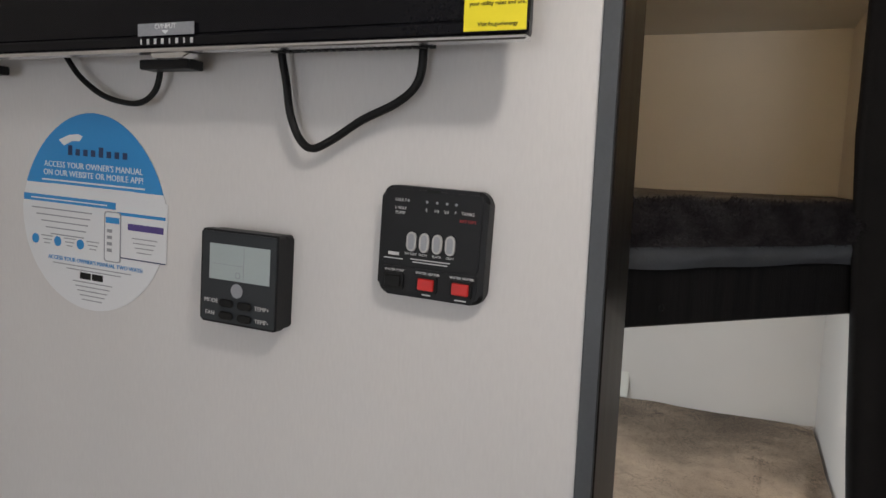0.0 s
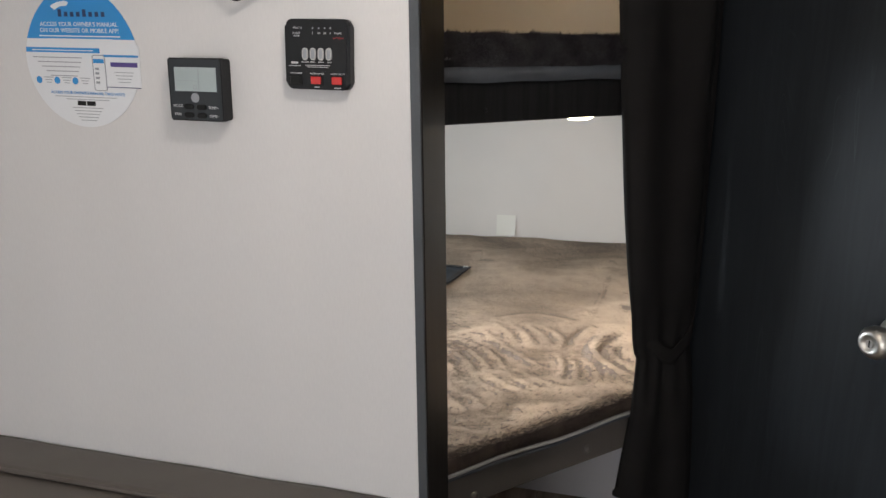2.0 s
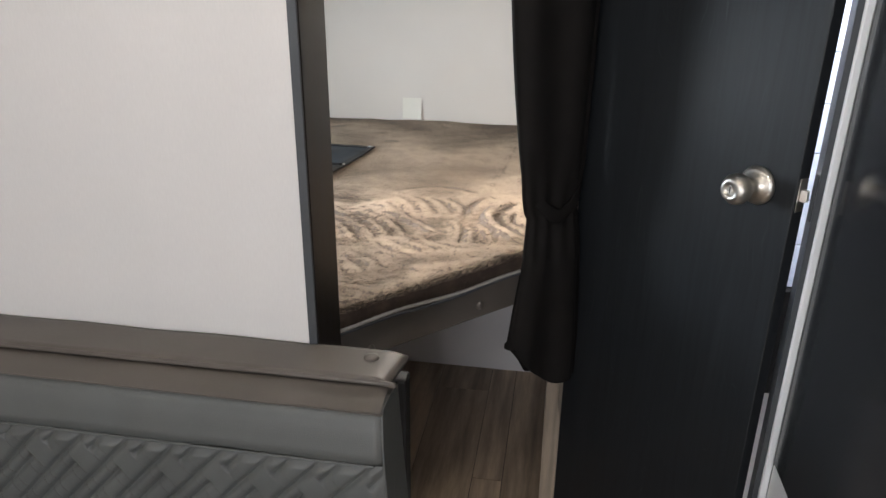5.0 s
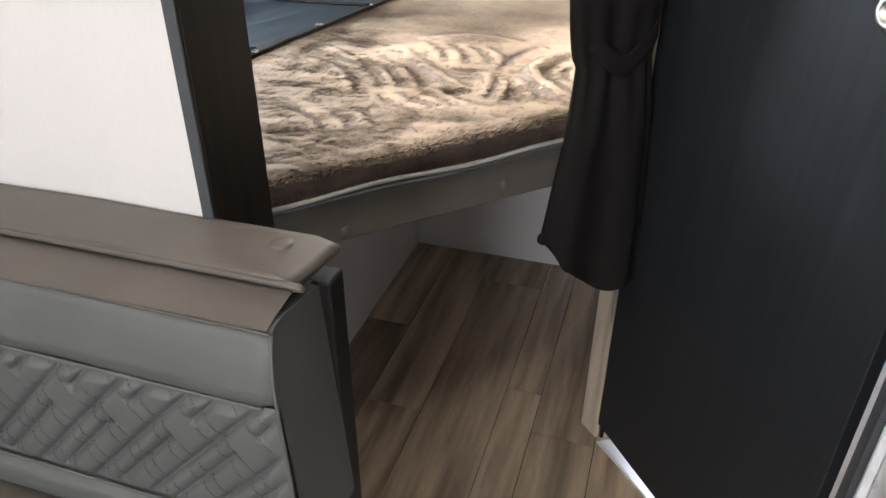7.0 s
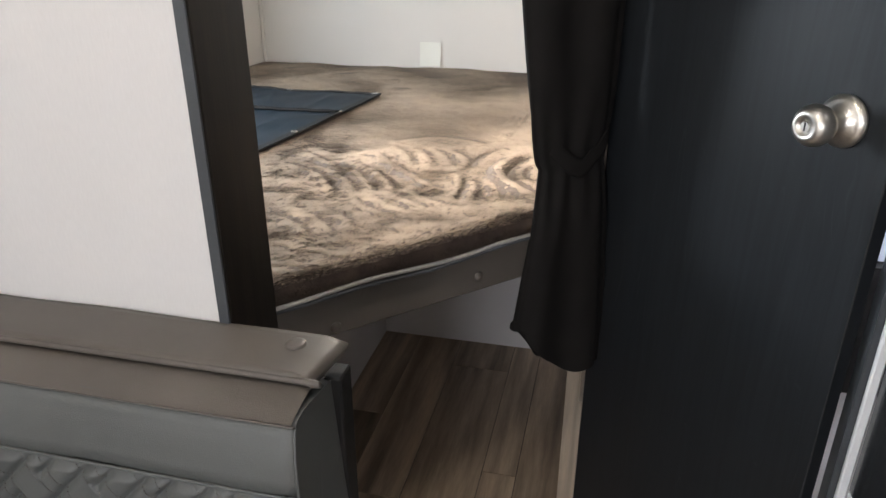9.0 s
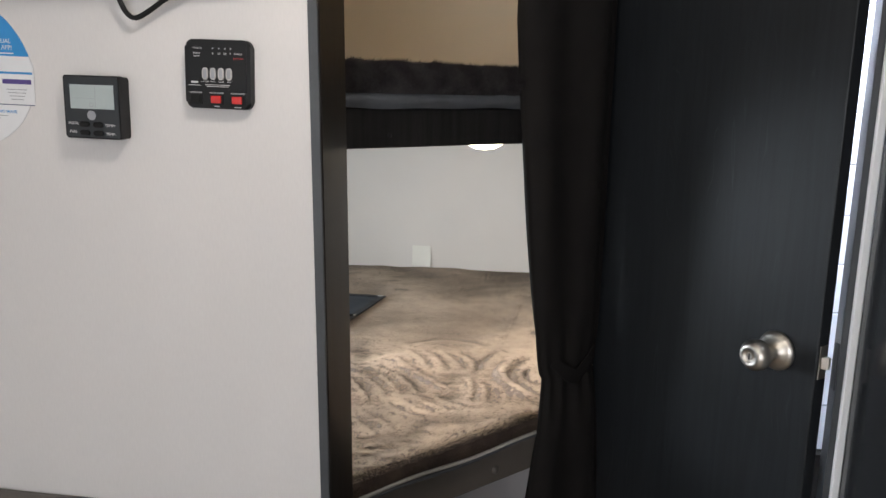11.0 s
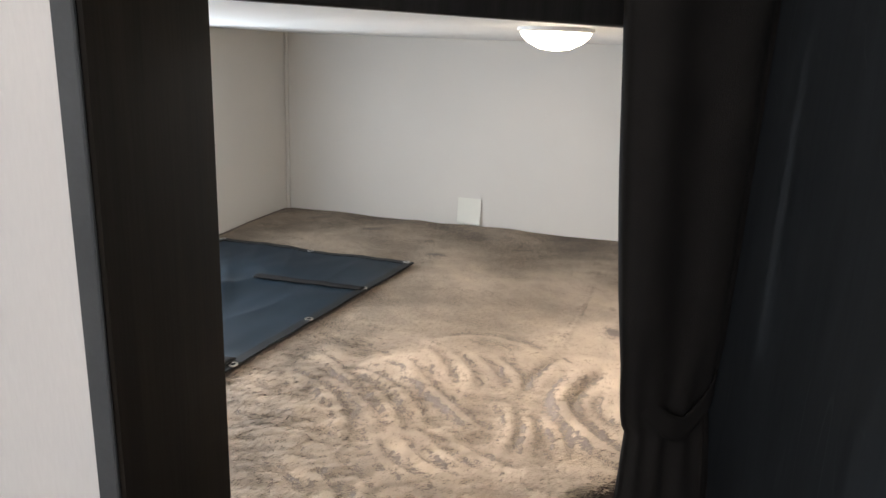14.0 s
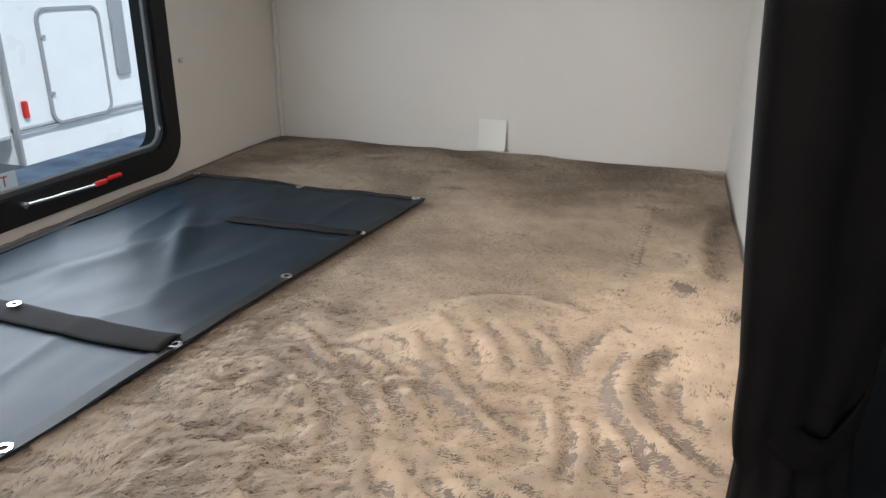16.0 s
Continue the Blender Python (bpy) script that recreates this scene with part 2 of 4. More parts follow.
def rounded(w, h, r, n=6):
    """The outline of a rounded rectangle about the origin."""
    out = []
    for cx, cy, a in ((w / 2 - r, h / 2 - r, 0), (-w / 2 + r, h / 2 - r, 90), (-w / 2 + r, -h / 2 + r, 180), (w / 2 - r, -h / 2 + r, 270)):
        out += [(cx + r * math.cos(radians(a + 90 * i / n)), cy + r * math.sin(radians(a + 90 * i / n))) for i in range(n + 1)]
    return out


def ring(outer, inner, z0, z1):
    """A frame between two outlines with the same number of points."""
    bm = bmesh.new()
    n = len(outer)
    v = [[bm.verts.new((x, y, z)) for x, y in line] for line, z in ((outer, z0), (outer, z1), (inner, z1), (inner, z0))]
    for k in range(4):
        for i in range(n):
            j = (i + 1) % n
            bm.faces.new((v[k][i], v[k][j], v[(k + 1) % 4][j], v[(k + 1) % 4][i]))
    return bm


def lathe(profile, n=24):
    """Turned about z: (radius, z) pairs."""
    bm = bmesh.new()
    rows = [[bm.verts.new((r * math.cos(2 * math.pi * i / n), r * math.sin(2 * math.pi * i / n), z)) for i in range(n)] if r > 1e-6 else [bm.verts.new((0, 0, z))] for r, z in profile]
    for a, b in zip(rows, rows[1:]):
        for i in range(n):
            j = (i + 1) % n
            if len(a) == 1:
                bm.faces.new((a[0], b[j], b[i]))
            elif len(b) == 1:
                bm.faces.new((a[i], a[j], b[0]))
            else:
                bm.faces.new((a[i], a[j], b[j], b[i]))
    return bm


def tube(points, radius, n=8):
    """A round cord along a smooth line through the points."""
    pts = [Vector(p) for p in points]
    line = []
    for i in range(len(pts) - 1):
        p0, p1, p2, p3 = pts[max(i - 1, 0)], pts[i], pts[i + 1], pts[min(i + 2, len(pts) - 1)]
        for k in range(6):
            u = k / 6
            line.append(0.5 * (2 * p1 + (p2 - p0) * u + (2 * p0 - 5 * p1 + 4 * p2 - p3) * u * u + (3 * p1 - p0 - 3 * p2 + p3) * u ** 3))
    line.append(pts[-1])
    bm = bmesh.new()
    rows = []
    for i, p in enumerate(line):
        d = (line[min(i + 1, len(line) - 1)] - line[max(i - 1, 0)]).normalized()
        a = d.cross(Vector((0.3, 0.9, 0.31))).normalized()
        b = d.cross(a)
        rows.append([bm.verts.new(p + radius * (a * math.cos(2 * math.pi * k / n) + b * math.sin(2 * math.pi * k / n))) for k in range(n)])
    for a, b in zip(rows, rows[1:]):
        for k in range(n):
            bm.faces.new((a[k], a[(k + 1) % n], b[(k + 1) % n], b[k]))
    bm.faces.new(rows[0])
    bm.faces.new(rows[-1][::-1])
    return bm


def sheet(f, nu, nv):
    """A grid of f(u, v) with u and v from 0 to 1."""
    bm = bmesh.new()
    g = [[bm.verts.new(f(i / nu, j / nv)) for j in range(nv + 1)] for i in range(nu + 1)]
    for i in range(nu):
        for j in range(nv):
            bm.faces.new((g[i][j], g[i + 1][j], g[i + 1][j + 1], g[i][j + 1]))
    return bm


def words(text, size, mat, parent, turn, align="CENTER", name="lettering"):
    cu = bpy.data.curves.new(name, "FONT")
    cu.body, cu.size, cu.align_x, cu.align_y, cu.extrude, cu.resolution_u = text, size, align, "CENTER", 0.0002, 2
    cu.materials.append(mat)
    ob = new(name, cu)
    ob.parent, ob.matrix_basis = parent, turn
    return ob


def structure(name, bm, mat, label="", smooth=False):
    return tagged(part(name, bm, mat, smooth=smooth), label, "", kind="structure")


FRONT = Matrix.Rotation(radians(90), 4, "X")        # local x right, y up, z towards the viewer (-y)

# ---- plan ----
WIN_X, BACK_Y, BED_Z, CEIL = -0.86, 1.85, 0.862, 2.02
POST_X, POST_Y = 0.017, 0.096
BATH_X = 0.352
HINGE = Vector((0.390, 0.735))
FREE = Vector((0.717, 0.315))
FRIDGE_X, FRIDGE_Y = 0.757, 0.275
RAIL = lambda x: 0.291 + 1.049 * (x - 0.008)

# ---- structure ----
structure("wall_tv", box(WIN_X, 0.0035, 0.0, POST_Y, 0, CEIL), WALL, "pale linen-textured wallboard partition")
WY0, WY1, WZ0, WZ1 = 0.17, 1.376, 0.895, 1.385      # window opening in the side wall
side = thing("wall_side", "cream wallboard side wall of the camper", "", kind="structure")
part("panel", box(WIN_X - 0.05, WIN_X, -3.0, WY0, 0, CEIL), CREAM, side)
part("panel", box(WIN_X - 0.05, WIN_X, WY1, BACK_Y, 0, CEIL), CREAM, side)
part("panel", box(WIN_X - 0.05, WIN_X, WY0, WY1, 0, WZ0), CREAM, side)
part("panel", box(WIN_X - 0.05, WIN_X, WY0, WY1, WZ1, CEIL), CREAM, side)
structure("wall_back", box(WIN_X - 0.05, 1.6, BACK_Y, BACK_Y + 0.05, 0, CEIL), CREAM, "cream wallboard end wall behind the bunks")
# Unseen piece added behind the curtain to keep bunk light off the door.
structure("trim_light_block", box(BATH_X, BATH_X + 0.022, 0.668, 0.762, 0.80, CEIL), BLACKWOOD, "unseen black light blocker between bunk and bathroom door")
structure("wall_bath", box(BATH_X, BATH_X + 0.03, 0.802, BACK_Y, 0, CEIL), CREAM, "cream partition between bunk and bathroom")
structure("wall_outer", box(1.6, 1.65, -3.0, BACK_Y + 0.05, 0, CEIL), WALL, "pale outer wall beyond the bathroom")
structure("wall_rear", box(WIN_X - 0.05, 1.65, -3.05, -3.0, 0, CEIL), WALL, "pale wall at the far end of the cabin")
structure("ceiling", box(WIN_X - 0.05, 1.65, -3.05, BACK_Y + 0.05, CEIL, CEIL + 0.05), CEILING, "white ceiling board")
structure("trim_corner", box(WIN_X, WIN_X + 0.012, BACK_Y - 0.012, BACK_Y, BED_Z - 0.1, CEIL, 0.003), CREAM, "narrow cream corner moulding")

# black post that ends the partition
post = thing("door_post", "black woodgrain post capping the end of the partition", "post", kind="structure")
part("cap", box(0.0037, POST_X, 0.0, POST_Y + 0.004, 0, CEIL, 0.0015), POSTWOOD, post)
part("edge_strip", box(0.0035, POST_X - 0.001, -0.0035, -0.0005, 0, CEIL, 0.0008), TRIM, post, "charcoal edge strip")

# void under the bunk
structure("wall_void_side", box(-0.33, -0.31, 0.14, 1.487, 0, 0.735), PANEL, "white panel closing the space under the bunk")
structure("wall_void_back", box(-0.33, BATH_X, 1.487, 1.507, 0, 0.735), PANEL, "white panel behind the space under the bunk")

# bathroom beyond the door
jamb = thing("door_jamb", "black hinge jamb with a pale raw wood edge", "door jamb", kind="structure")
part("raw_edge", prism([(0.350, 0.793), (0.3885, 0.7535), (0.396, 0.761), (0.3575, 0.8005)], 0, CEIL, 0.001), RAWWOOD, jamb, "pale raw wood strip")
part("stop", box(0.398, 0.407, 0.757, 0.81, 0, CEIL, 0.001), BLACKWOOD, jamb)
structure("wall_strike", prism([(0.739, FRIDGE_Y + 0.012), (0.756, FRIDGE_Y + 0.012), (0.79, 0.35), (0.752, 0.348)], 0, CEIL), TRIM, "charcoal strike jamb of the bathroom door")
# White strip laid on the floor in place of light leaking under the door.
structure("floor_light_sliver", prism([(0.394, 0.738), (0.620, 0.500), (0.726, 0.396), (0.765, 0.435), (0.44, 0.765)], 0.001, 0.005), WHITEGEL, "white strip standing for light under the bathroom door")
structure("wall_bath_front", box(0.80, 1.6, 0.33, 0.36, 0, CEIL), WALL, "plain partition behind the refrigerator")
structure("wall_bath_floor", box(0.60, 1.6, 0.66, 0.70, 0.0, 0.517), PANEL, "white panel low in the bathroom")
structure("wall_bath_dark", box(0.60, 1.6, 0.645, 0.70, 0.519, 0.776), BLACKWOOD, "black vanity front in the bathroom")
shower = thing("wall_shower", "bluish white tiled bathroom wall", "", kind="structure")
part("backing", box(0.60, 1.6, 0.672, 0.70, 0.778, CEIL), GREYTRIM, shower)

# ---- bunk beds ----
RAILT = Matrix.Translation((0.008, 0.291, 0)) @ Matrix.Rotation(math.atan2(1.049, 1), 4, "Z")
WEST, EAST, NORTH = WIN_X + 0.004, BATH_X - 0.006, BACK_Y - 0.004
DECK = [(WEST, NORTH), (EAST, NORTH), (EAST, 0.672), (-0.155, 0.135), (WEST, 0.135)]


def front(x):
    return max(0.108, 0.463 + 1.10 * (x - 0.197))


# brushed swipes in the pile: ends, sideways bend, width, height of the ridge, bareness of the trough beside it
SWIPES = [(-0.10, 0.81, 0.09, 0.615, -0.010, 0.011, 0.0075, 0.9), (-0.11, 0.652, -0.04, 0.708, 0.010, 0.009, 0.004, 0.7), (-0.075, 0.905, 0.115, 0.925, 0.05, 0.017, 0.004, 0.7),
          (0.225, 0.90, 0.285, 0.605, -0.075, 0.017, 0.009, 0.75), (0.135, 0.74, 0.172, 0.91, 0.012, 0.014, 0.003, 0.6), (0.096, 0.72, 0.118, 0.575, 0.012, 0.009, 0.005, 0.9),
          (0.128, 0.70, 0.150, 0.575, 0.010, 0.009, 0.005, 0.9), (0.160, 0.69, 0.196, 0.585, 0.010, 0.009, 0.005, 0.8), (0.31, 1.50, 0.275, 1.10, -0.02, 0.022, 0.003, 0.85),
          (-0.28, 0.80, -0.05, 0.565, 0.02, 0.010, 0.002, 0.4)]
# finger marks that run side by side: first swipe, number, step, width, bareness
COMBS = [(-0.085, 0.870, -0.010, 0.745, 0.012, 4, 0.042, 0.004, 0.013, 0.55), (-0.27, 0.70, -0.10, 0.545, 0.030, 4, 0.035, 0.014, 0.010, 0.75), (-0.06, 0.55, 0.06, 0.47, -0.02, 4, 0.030, 0.022, 0.009, 0.55),
         (0.19, 0.80, 0.235, 0.66, -0.03, 2, 0.036, 0.012, 0.013, 0.6), (-0.16, 0.43, -0.06, 0.34, 0.015, 3, 0.030, 0.025, 0.010, 0.5)]
STEP = 0.0025
GX = np.arange(WEST - 0.01, EAST + 0.012, STEP)
GY = np.arange(0.09, NORTH + 0.012, STEP)
MX, MY = np.meshgrid(GX, GY, indexing="ij")


def grain(sx, sy, z):
    return np.array([[noise.noise((x * sx, y * sy, z)) for y in GY] for x in GX])


WAVE, SOFT, TUFT, FINE = grain(5, 5, 1.3), grain(14, 16, 4.1), grain(34, 55, 3.7), grain(95, 80, 6.2)
FLUFF = np.clip((1.02 - MY + 0.10 * WAVE + 0.35 * np.clip(-MX - 0.05, 0, 0.4)) * 3.0, 0, 1)     # tousled towards the front, smooth towards the end wall
RELIEF = 0.004 * WAVE + 0.0022 * SOFT + FLUFF * (0.0030 * TUFT + 0.0022 * FINE) + 0.0004 * FINE
BARE = np.clip(0.45 * FLUFF * (np.abs(SOFT + 0.25 * TUFT) < 0.022) + 0.12 * FLUFF * np.clip(TUFT, 0, 1), 0, 1)
LAY = 0.25 + 1.5 * WAVE + (0.5 + 1.0 * FLUFF) * SOFT + 0.5 * FLUFF * TUFT


def swipe(x0, y0, x1, y1, bend, w, top, bare):
    """Presses one swipe into the relief, the bareness and the lay of the pile."""
    global RELIEF, BARE, LAY
    ln = math.hypot(x1 - x0, y1 - y0)
    ax, ay = (x1 - x0) / ln, (y1 - y0) / ln
    near = np.where(((MX - (x0 + x1) / 2) ** 2 + (MY - (y0 + y1) / 2) ** 2) < (ln / 2 + abs(bend) + 4 * w) ** 2)
    px, py = MX[near], MY[near]
    best, side, end, turn = np.full(px.shape, 9.0), np.zeros(px.shape), np.zeros(px.shape), np.zeros(px.shape)
    for i in range(41):
        u = i / 40
        cx, cy = x0 + (x1 - x0) * u - ay * bend * 4 * u * (1 - u), y0 + (y1 - y0) * u + ax * bend * 4 * u * (1 - u)
        tx, ty = (x1 - x0) - ay * bend * 4 * (1 - 2 * u), (y1 - y0) + ax * bend * 4 * (1 - 2 * u)
        d = np.hypot(px - cx, py - cy)
        closer = d < best
        best = np.where(closer, d, best)
        side = np.where(closer, np.sign(tx * (py - cy) - ty * (px - cx)), side)
        end = np.where(closer, math.sin(math.pi * u) ** 0.5 if 0 < u < 1 else 0.0, end)
        turn = np.where(closer, math.atan2(ty, tx), turn)
    d = best * side
    rough = 0.75 + 0.9 * SOFT[near] + 0.6 * TUFT[near]
    ridge, trough = np.exp(-(d / w) ** 2) * end, np.exp(-((d - 1.3 * w) / (0.75 * w)) ** 2) * end
    RELIEF[near] += top * ridge - 0.9 * top * trough * np.clip(rough, 0.2, 1.4)
    BARE[near] = np.clip(BARE[near] + 0.40 * bare * trough * np.clip(rough + 0.4, 0.3, 1.4), 0, 1)
    LAY[near] += (1.2 - LAY[near]) * np.clip(ridge, 0, 1) * 0.30
    LAY[near] += (-1.4 - LAY[near]) * np.clip(bare * trough * 1.3 * np.clip(rough + 0.4, 0.3, 1.4), 0, 0.9)


for x0, y0, x1, y1, bend, count, dx, dy, w, bare in COMBS:
    for i in range(count):
        swipe(x0 + dx * i, y0 + dy * i, x1 + dx * i, y1 + dy * i, bend, w, 0.0022, bare)
for row in SWIPES:
    swipe(*row)
swipe(0.19, 1.56, 0.155, 0.93, 0.004, 0.005, 0.0012, 0.22)


def pile(x, y):
    """Height of the pile above the mattress."""
    u, v = (x - GX[0]) / STEP, (y - GY[0]) / STEP
    i, j = min(max(int(u), 0), len(GX) - 2), min(max(int(v), 0), len(GY) - 2)
    u, v = u - i, v - j
    return float((RELIEF[i, j] * (1 - v) + RELIEF[i, j + 1] * v) * (1 - u) + (RELIEF[i + 1, j] * (1 - v) + RELIEF[i + 1, j + 1] * v) * u)


def bed_top(u, v):
    x = WEST + (EAST - WEST) * u
    f = front(x)
    if v < 0.12:                                   # rounded front edge
        a = radians(90 * v / 0.12)
        return (x, f + 0.045 * (1 - math.cos(a)) + 0.001, 0.822 + (BED_Z - 0.822) * math.sin(a) + 0.25 * pile(x, f) * v / 0.12)
    w = (v - 0.12) / 0.88
    y = f + 0.046 + (NORTH - f - 0.046) * w
    sag = 0.002 * max(0, 1 - (NORTH - y) / 0.05) + 0.012 * max(0, 1 - (EAST - x) / 0.05)
    return (x, y, BED_Z + pile(x, y) - sag)


lower = thing("lower_bunk_bed", "lower bunk with brown plush mattress and angled front", "bed")
part("platform", prism(DECK, 0.737, 0.795), PANEL, lower)
part("mattress_core", prism([(WEST, NORTH), (EAST, NORTH), (EAST, 0.66), (-0.13, 0.14), (WEST, 0.14)], 0.797, 0.84), TICKING, lower)
cover = part("plush_cover", sheet(bed_top, 480, 480), FUR, lower, "brown brushed plush cover", True)
edge = [(x, front(x) - 0.004 + 0.004 * noise.noise((x * 12, 3, 0)), 0.823 + 0.006 * noise.noise((x * 9, 7, 1))) for x in [-0.16 + 0.0255 * i for i in range(20)]]
# Band over the rounded front edge, its shade held in the colour.
part("border", sheet(lambda u, v: (-0.17 + 0.51 * u, front(-0.17 + 0.51 * u) - 0.0025 + 0.010 * v * v + 0.002 * noise.noise((u * 60, v * 3, 1)), 0.818 + 0.030 * v + 0.004 * noise.noise((u * 40, v, 9))), 160, 6), SHADEFUR, lower, "brown plush border coloured as shaded", True)
part("piping", tube(edge, 0.0036), PIPING, lower, "pale grey zipped piping", True)
part("zip_tape", tube([(x, y - 0.001, z - 0.0065 - 0.003 * noise.noise((x * 6, 1, 4))) for x, y, z in edge], 0.0036), TICKING, lower, "slate grey zip tape", True)
rail = part("rail", box(-0.20, 0.385, -0.006, 0.016, 0.735, 0.821, 0.006, 3), VINYL, lower, "grey-brown padded rail", turn=RAILT)
for a, z in ((0.0, 0.750), (0.268, 0.764)):
    part("button", lathe([(0, 0.0055), (0.005, 0.005), (0.0085, 0.003), (0.0095, 0.0), (0.0085, -0.002)], 16), VINYL, rail, smooth=True, turn=Matrix.Translation((a, -0.006, z)) @ FRONT)

upper = thing("upper_bunk_bed", "upper bunk with charcoal plush mattress and black fascia", "bed")
part("platform", prism(DECK, 1.421, 1.478), CEILING, upper)
part("fascia", box(-0.25, 0.40, -0.006, 0.014, 1.416, 1.480, 0.002), BLACKWOOD, upper, turn=RAILT)
for a in (0.02, 0.335):
    part("screw", lathe([(0, 0.001), (0.003, 0.001), (0.004, 0)], 12), RUBBER, upper, turn=RAILT @ Matrix.Translation((a, -0.0065, 1.436)) @ FRONT)
part("ticking", sheet(lambda u, v: (-0.25 + 0.75 * u, -0.012 - 0.006 * math.sin(math.pi * v) - 0.005 * noise.noise((u * 9, v, 2)), 1.480 + 0.026 * v + 0.004 * noise.noise((u * 7, v * 2, 5))), 60, 5), TICKING, upper, "slate fabric side of the mattress", True, RAILT)


def upper_fur(u, v):
    a = -0.25 + 0.75 * u
    bumpy = 0.004 * noise.noise((a * 22, v * 4, 3)) + 0.0025 * noise.noise((a * 60, v * 9, 6))
    if v < 0.5:
        k = v / 0.5
        return (a, -0.016 - 0.008 * math.sin(math.pi * k) + bumpy, 1.503 + 0.045 * k)
    k = (v - 0.5) / 0.5
    return (a, -0.016 + 0.9 * k ** 2, 1.548 + 0.006 * math.sin(min(1, k * 6) * math.pi / 2) + bumpy)


part("plush_cover", sheet(upper_fur, 150, 40), DARKFUR, upper, "charcoal plush cover", True, RAILT)
part("mattress_core", prism(DECK, 1.480, 1.545), DARKFUR, upper)
lamp = thing("bunk_light", "lit round dome light under the upper bunk", "light", Matrix.Translation((0.134, 0.73, 1.4208)))
part("base", lathe([(0, 0), (0.052, 0), (0.052, -0.005), (0.049, -0.006), (0, -0.006)]), CEILING, lamp)
part("lens", lathe([(0, -0.030), (0.02, -0.028), (0.038, -0.019), (0.045, -0.012), (0.048, -0.006)], 48), LAMPGLASS, lamp, "glowing lens", True)
# Domes out of view; the middle one is added around the rear fill bulb.
for px, py in ((0.22, -0.40), (0.06, -1.5), (0.0, 0.95)):
    puck = thing("ceiling_light", "lit round dome light on the ceiling, out of view", "light", Matrix.Translation((px, py, CEIL - 0.0005)), group="dome lights")
    part("base", lathe([(0, 0), (0.06, 0), (0.06, -0.006), (0, -0.006)]), CEILING, puck)
    part("lens", lathe([(0, -0.022), (0.024, -0.02), (0.045, -0.014), (0.056, -0.006)]), LAMPGLASS, puck, "glowing lens", True)

# ---- floor ----
fl = thing("floor", "brown wood-look vinyl plank floor", "", kind="structure")
part("underlay", box(WIN_X, 1.6, -3.0, BACK_Y, -0.05, -0.003), SUBFLOOR, fl)

# ---- partition wall: television, sticker, thermostat, monitor panel ----
def plate(w, h, r, z0, z1, bevel=0.0):
    return prism(rounded(w, h, r), z0, z1, bevel)


def bars(parent, mat, rows, z):
    """Unreadable print: (x, y, width, height) bars on a plate."""
    for x, y, w, h in rows:
        part("print_bar", box(x - w / 2, x + w / 2, y - h / 2, y + h / 2, z, z + 0.0002), mat, parent)


tv = thing("television", "black flat television mounted on the pale partition", "television", Matrix.Translation((-0.335, -0.056, 1.655)) @ FRONT)
part("back_shell", box(-0.25, 0.25, 0.03, 0.33, -0.045, -0.018, 0.008, 2), BLACKPLASTIC, tv)
part("cabinet", box(-0.298, 0.302, 0.002, 0.345, -0.0175, -0.004, 0.004, 2), BLACKPLASTIC, tv)
part("bezel", box(-0.300, 0.304, 0.004, 0.0125, -0.0035, 0.002, 0.002, 2), GLOSSBLACK, tv, "gloss black lower bezel")
part("screen", box(-0.297, 0.301, 0.0135, 0.34, -0.0035, 0.000), GLOSSBLACK, tv, "dark glossy screen")
part("chin_strip", box(-0.299, 0.303, 0.0, 0.0035, -0.010, 0.0025, 0.001), CHROME, tv, "thin silver lower edge")
for i in range(22):
    part("vent_slot", box(0.105 + 0.006 * i, 0.109 + 0.006 * i, -0.0008, 0.0016, -0.017, -0.011), RUBBER, tv)
lab = part("input_label", box(-0.009, 0.046, 0.0120, 0.0212, 0.0025, 0.003), GREYTRIM, tv, "grey input label")
words("\u23fb/INPUT", 0.0052, PAPER, lab, Matrix.Translation((0.0185, 0.0185, 0.0032)))
part("arrow", prism([(0.0150, 0.0158), (0.0220, 0.0158), (0.0185, 0.0128)], 0.003, 0.0033), PAPER, lab)
bars(tv, GREYTEXT, [(-0.0065 + 0.0071 * i, 0.0078, 0.0014 if i in (0, 4, 6) else 0.0026, 0.0040) for i in range(8)], 0.0022)
yl = part("energy_label", box(0.262, 0.303, 0.0055, 0.075, 0.0025, 0.0031), YELLOW, tv, "yellow energy label")
for k, line in enumerate(("Estimated yearly electricity", "use of this model", "Your cost depends on", "your utility rates and use.")):
    words(line, 0.0036, RUBBER, yl, Matrix.Translation((0.2655, 0.0365 - 0.0048 * k, 0.0033)), "LEFT")
words("Visit ftc.gov/energy", 0.0034, RUBBER, yl, Matrix.Translation((0.2845, 0.0095, 0.0033)))
part("receiver", prism([(0.001, -0.004), (0.031, -0.004), (0.039, -0.001), (0.031, 0.0), (-0.001, 0.0)], -0.012, -0.001, 0.0008), CHROME, tv, "clear remote receiver")
part("bracket", box(-0.034, 0.018, -0.009, -0.001, -0.04, -0.022, 0.001), BLACKPLASTIC, tv, "black wall bracket foot")
part("bracket", box(-0.262, -0.212, -0.009, -0.001, -0.04, -0.022, 0.001), BLACKPLASTIC, tv, "black wall bracket foot")


def cord(name, label, pts, r):
    ob = part(name, tube(pts, r), RUBBER, None, "", True)
    return tagged(ob, label, "cable")


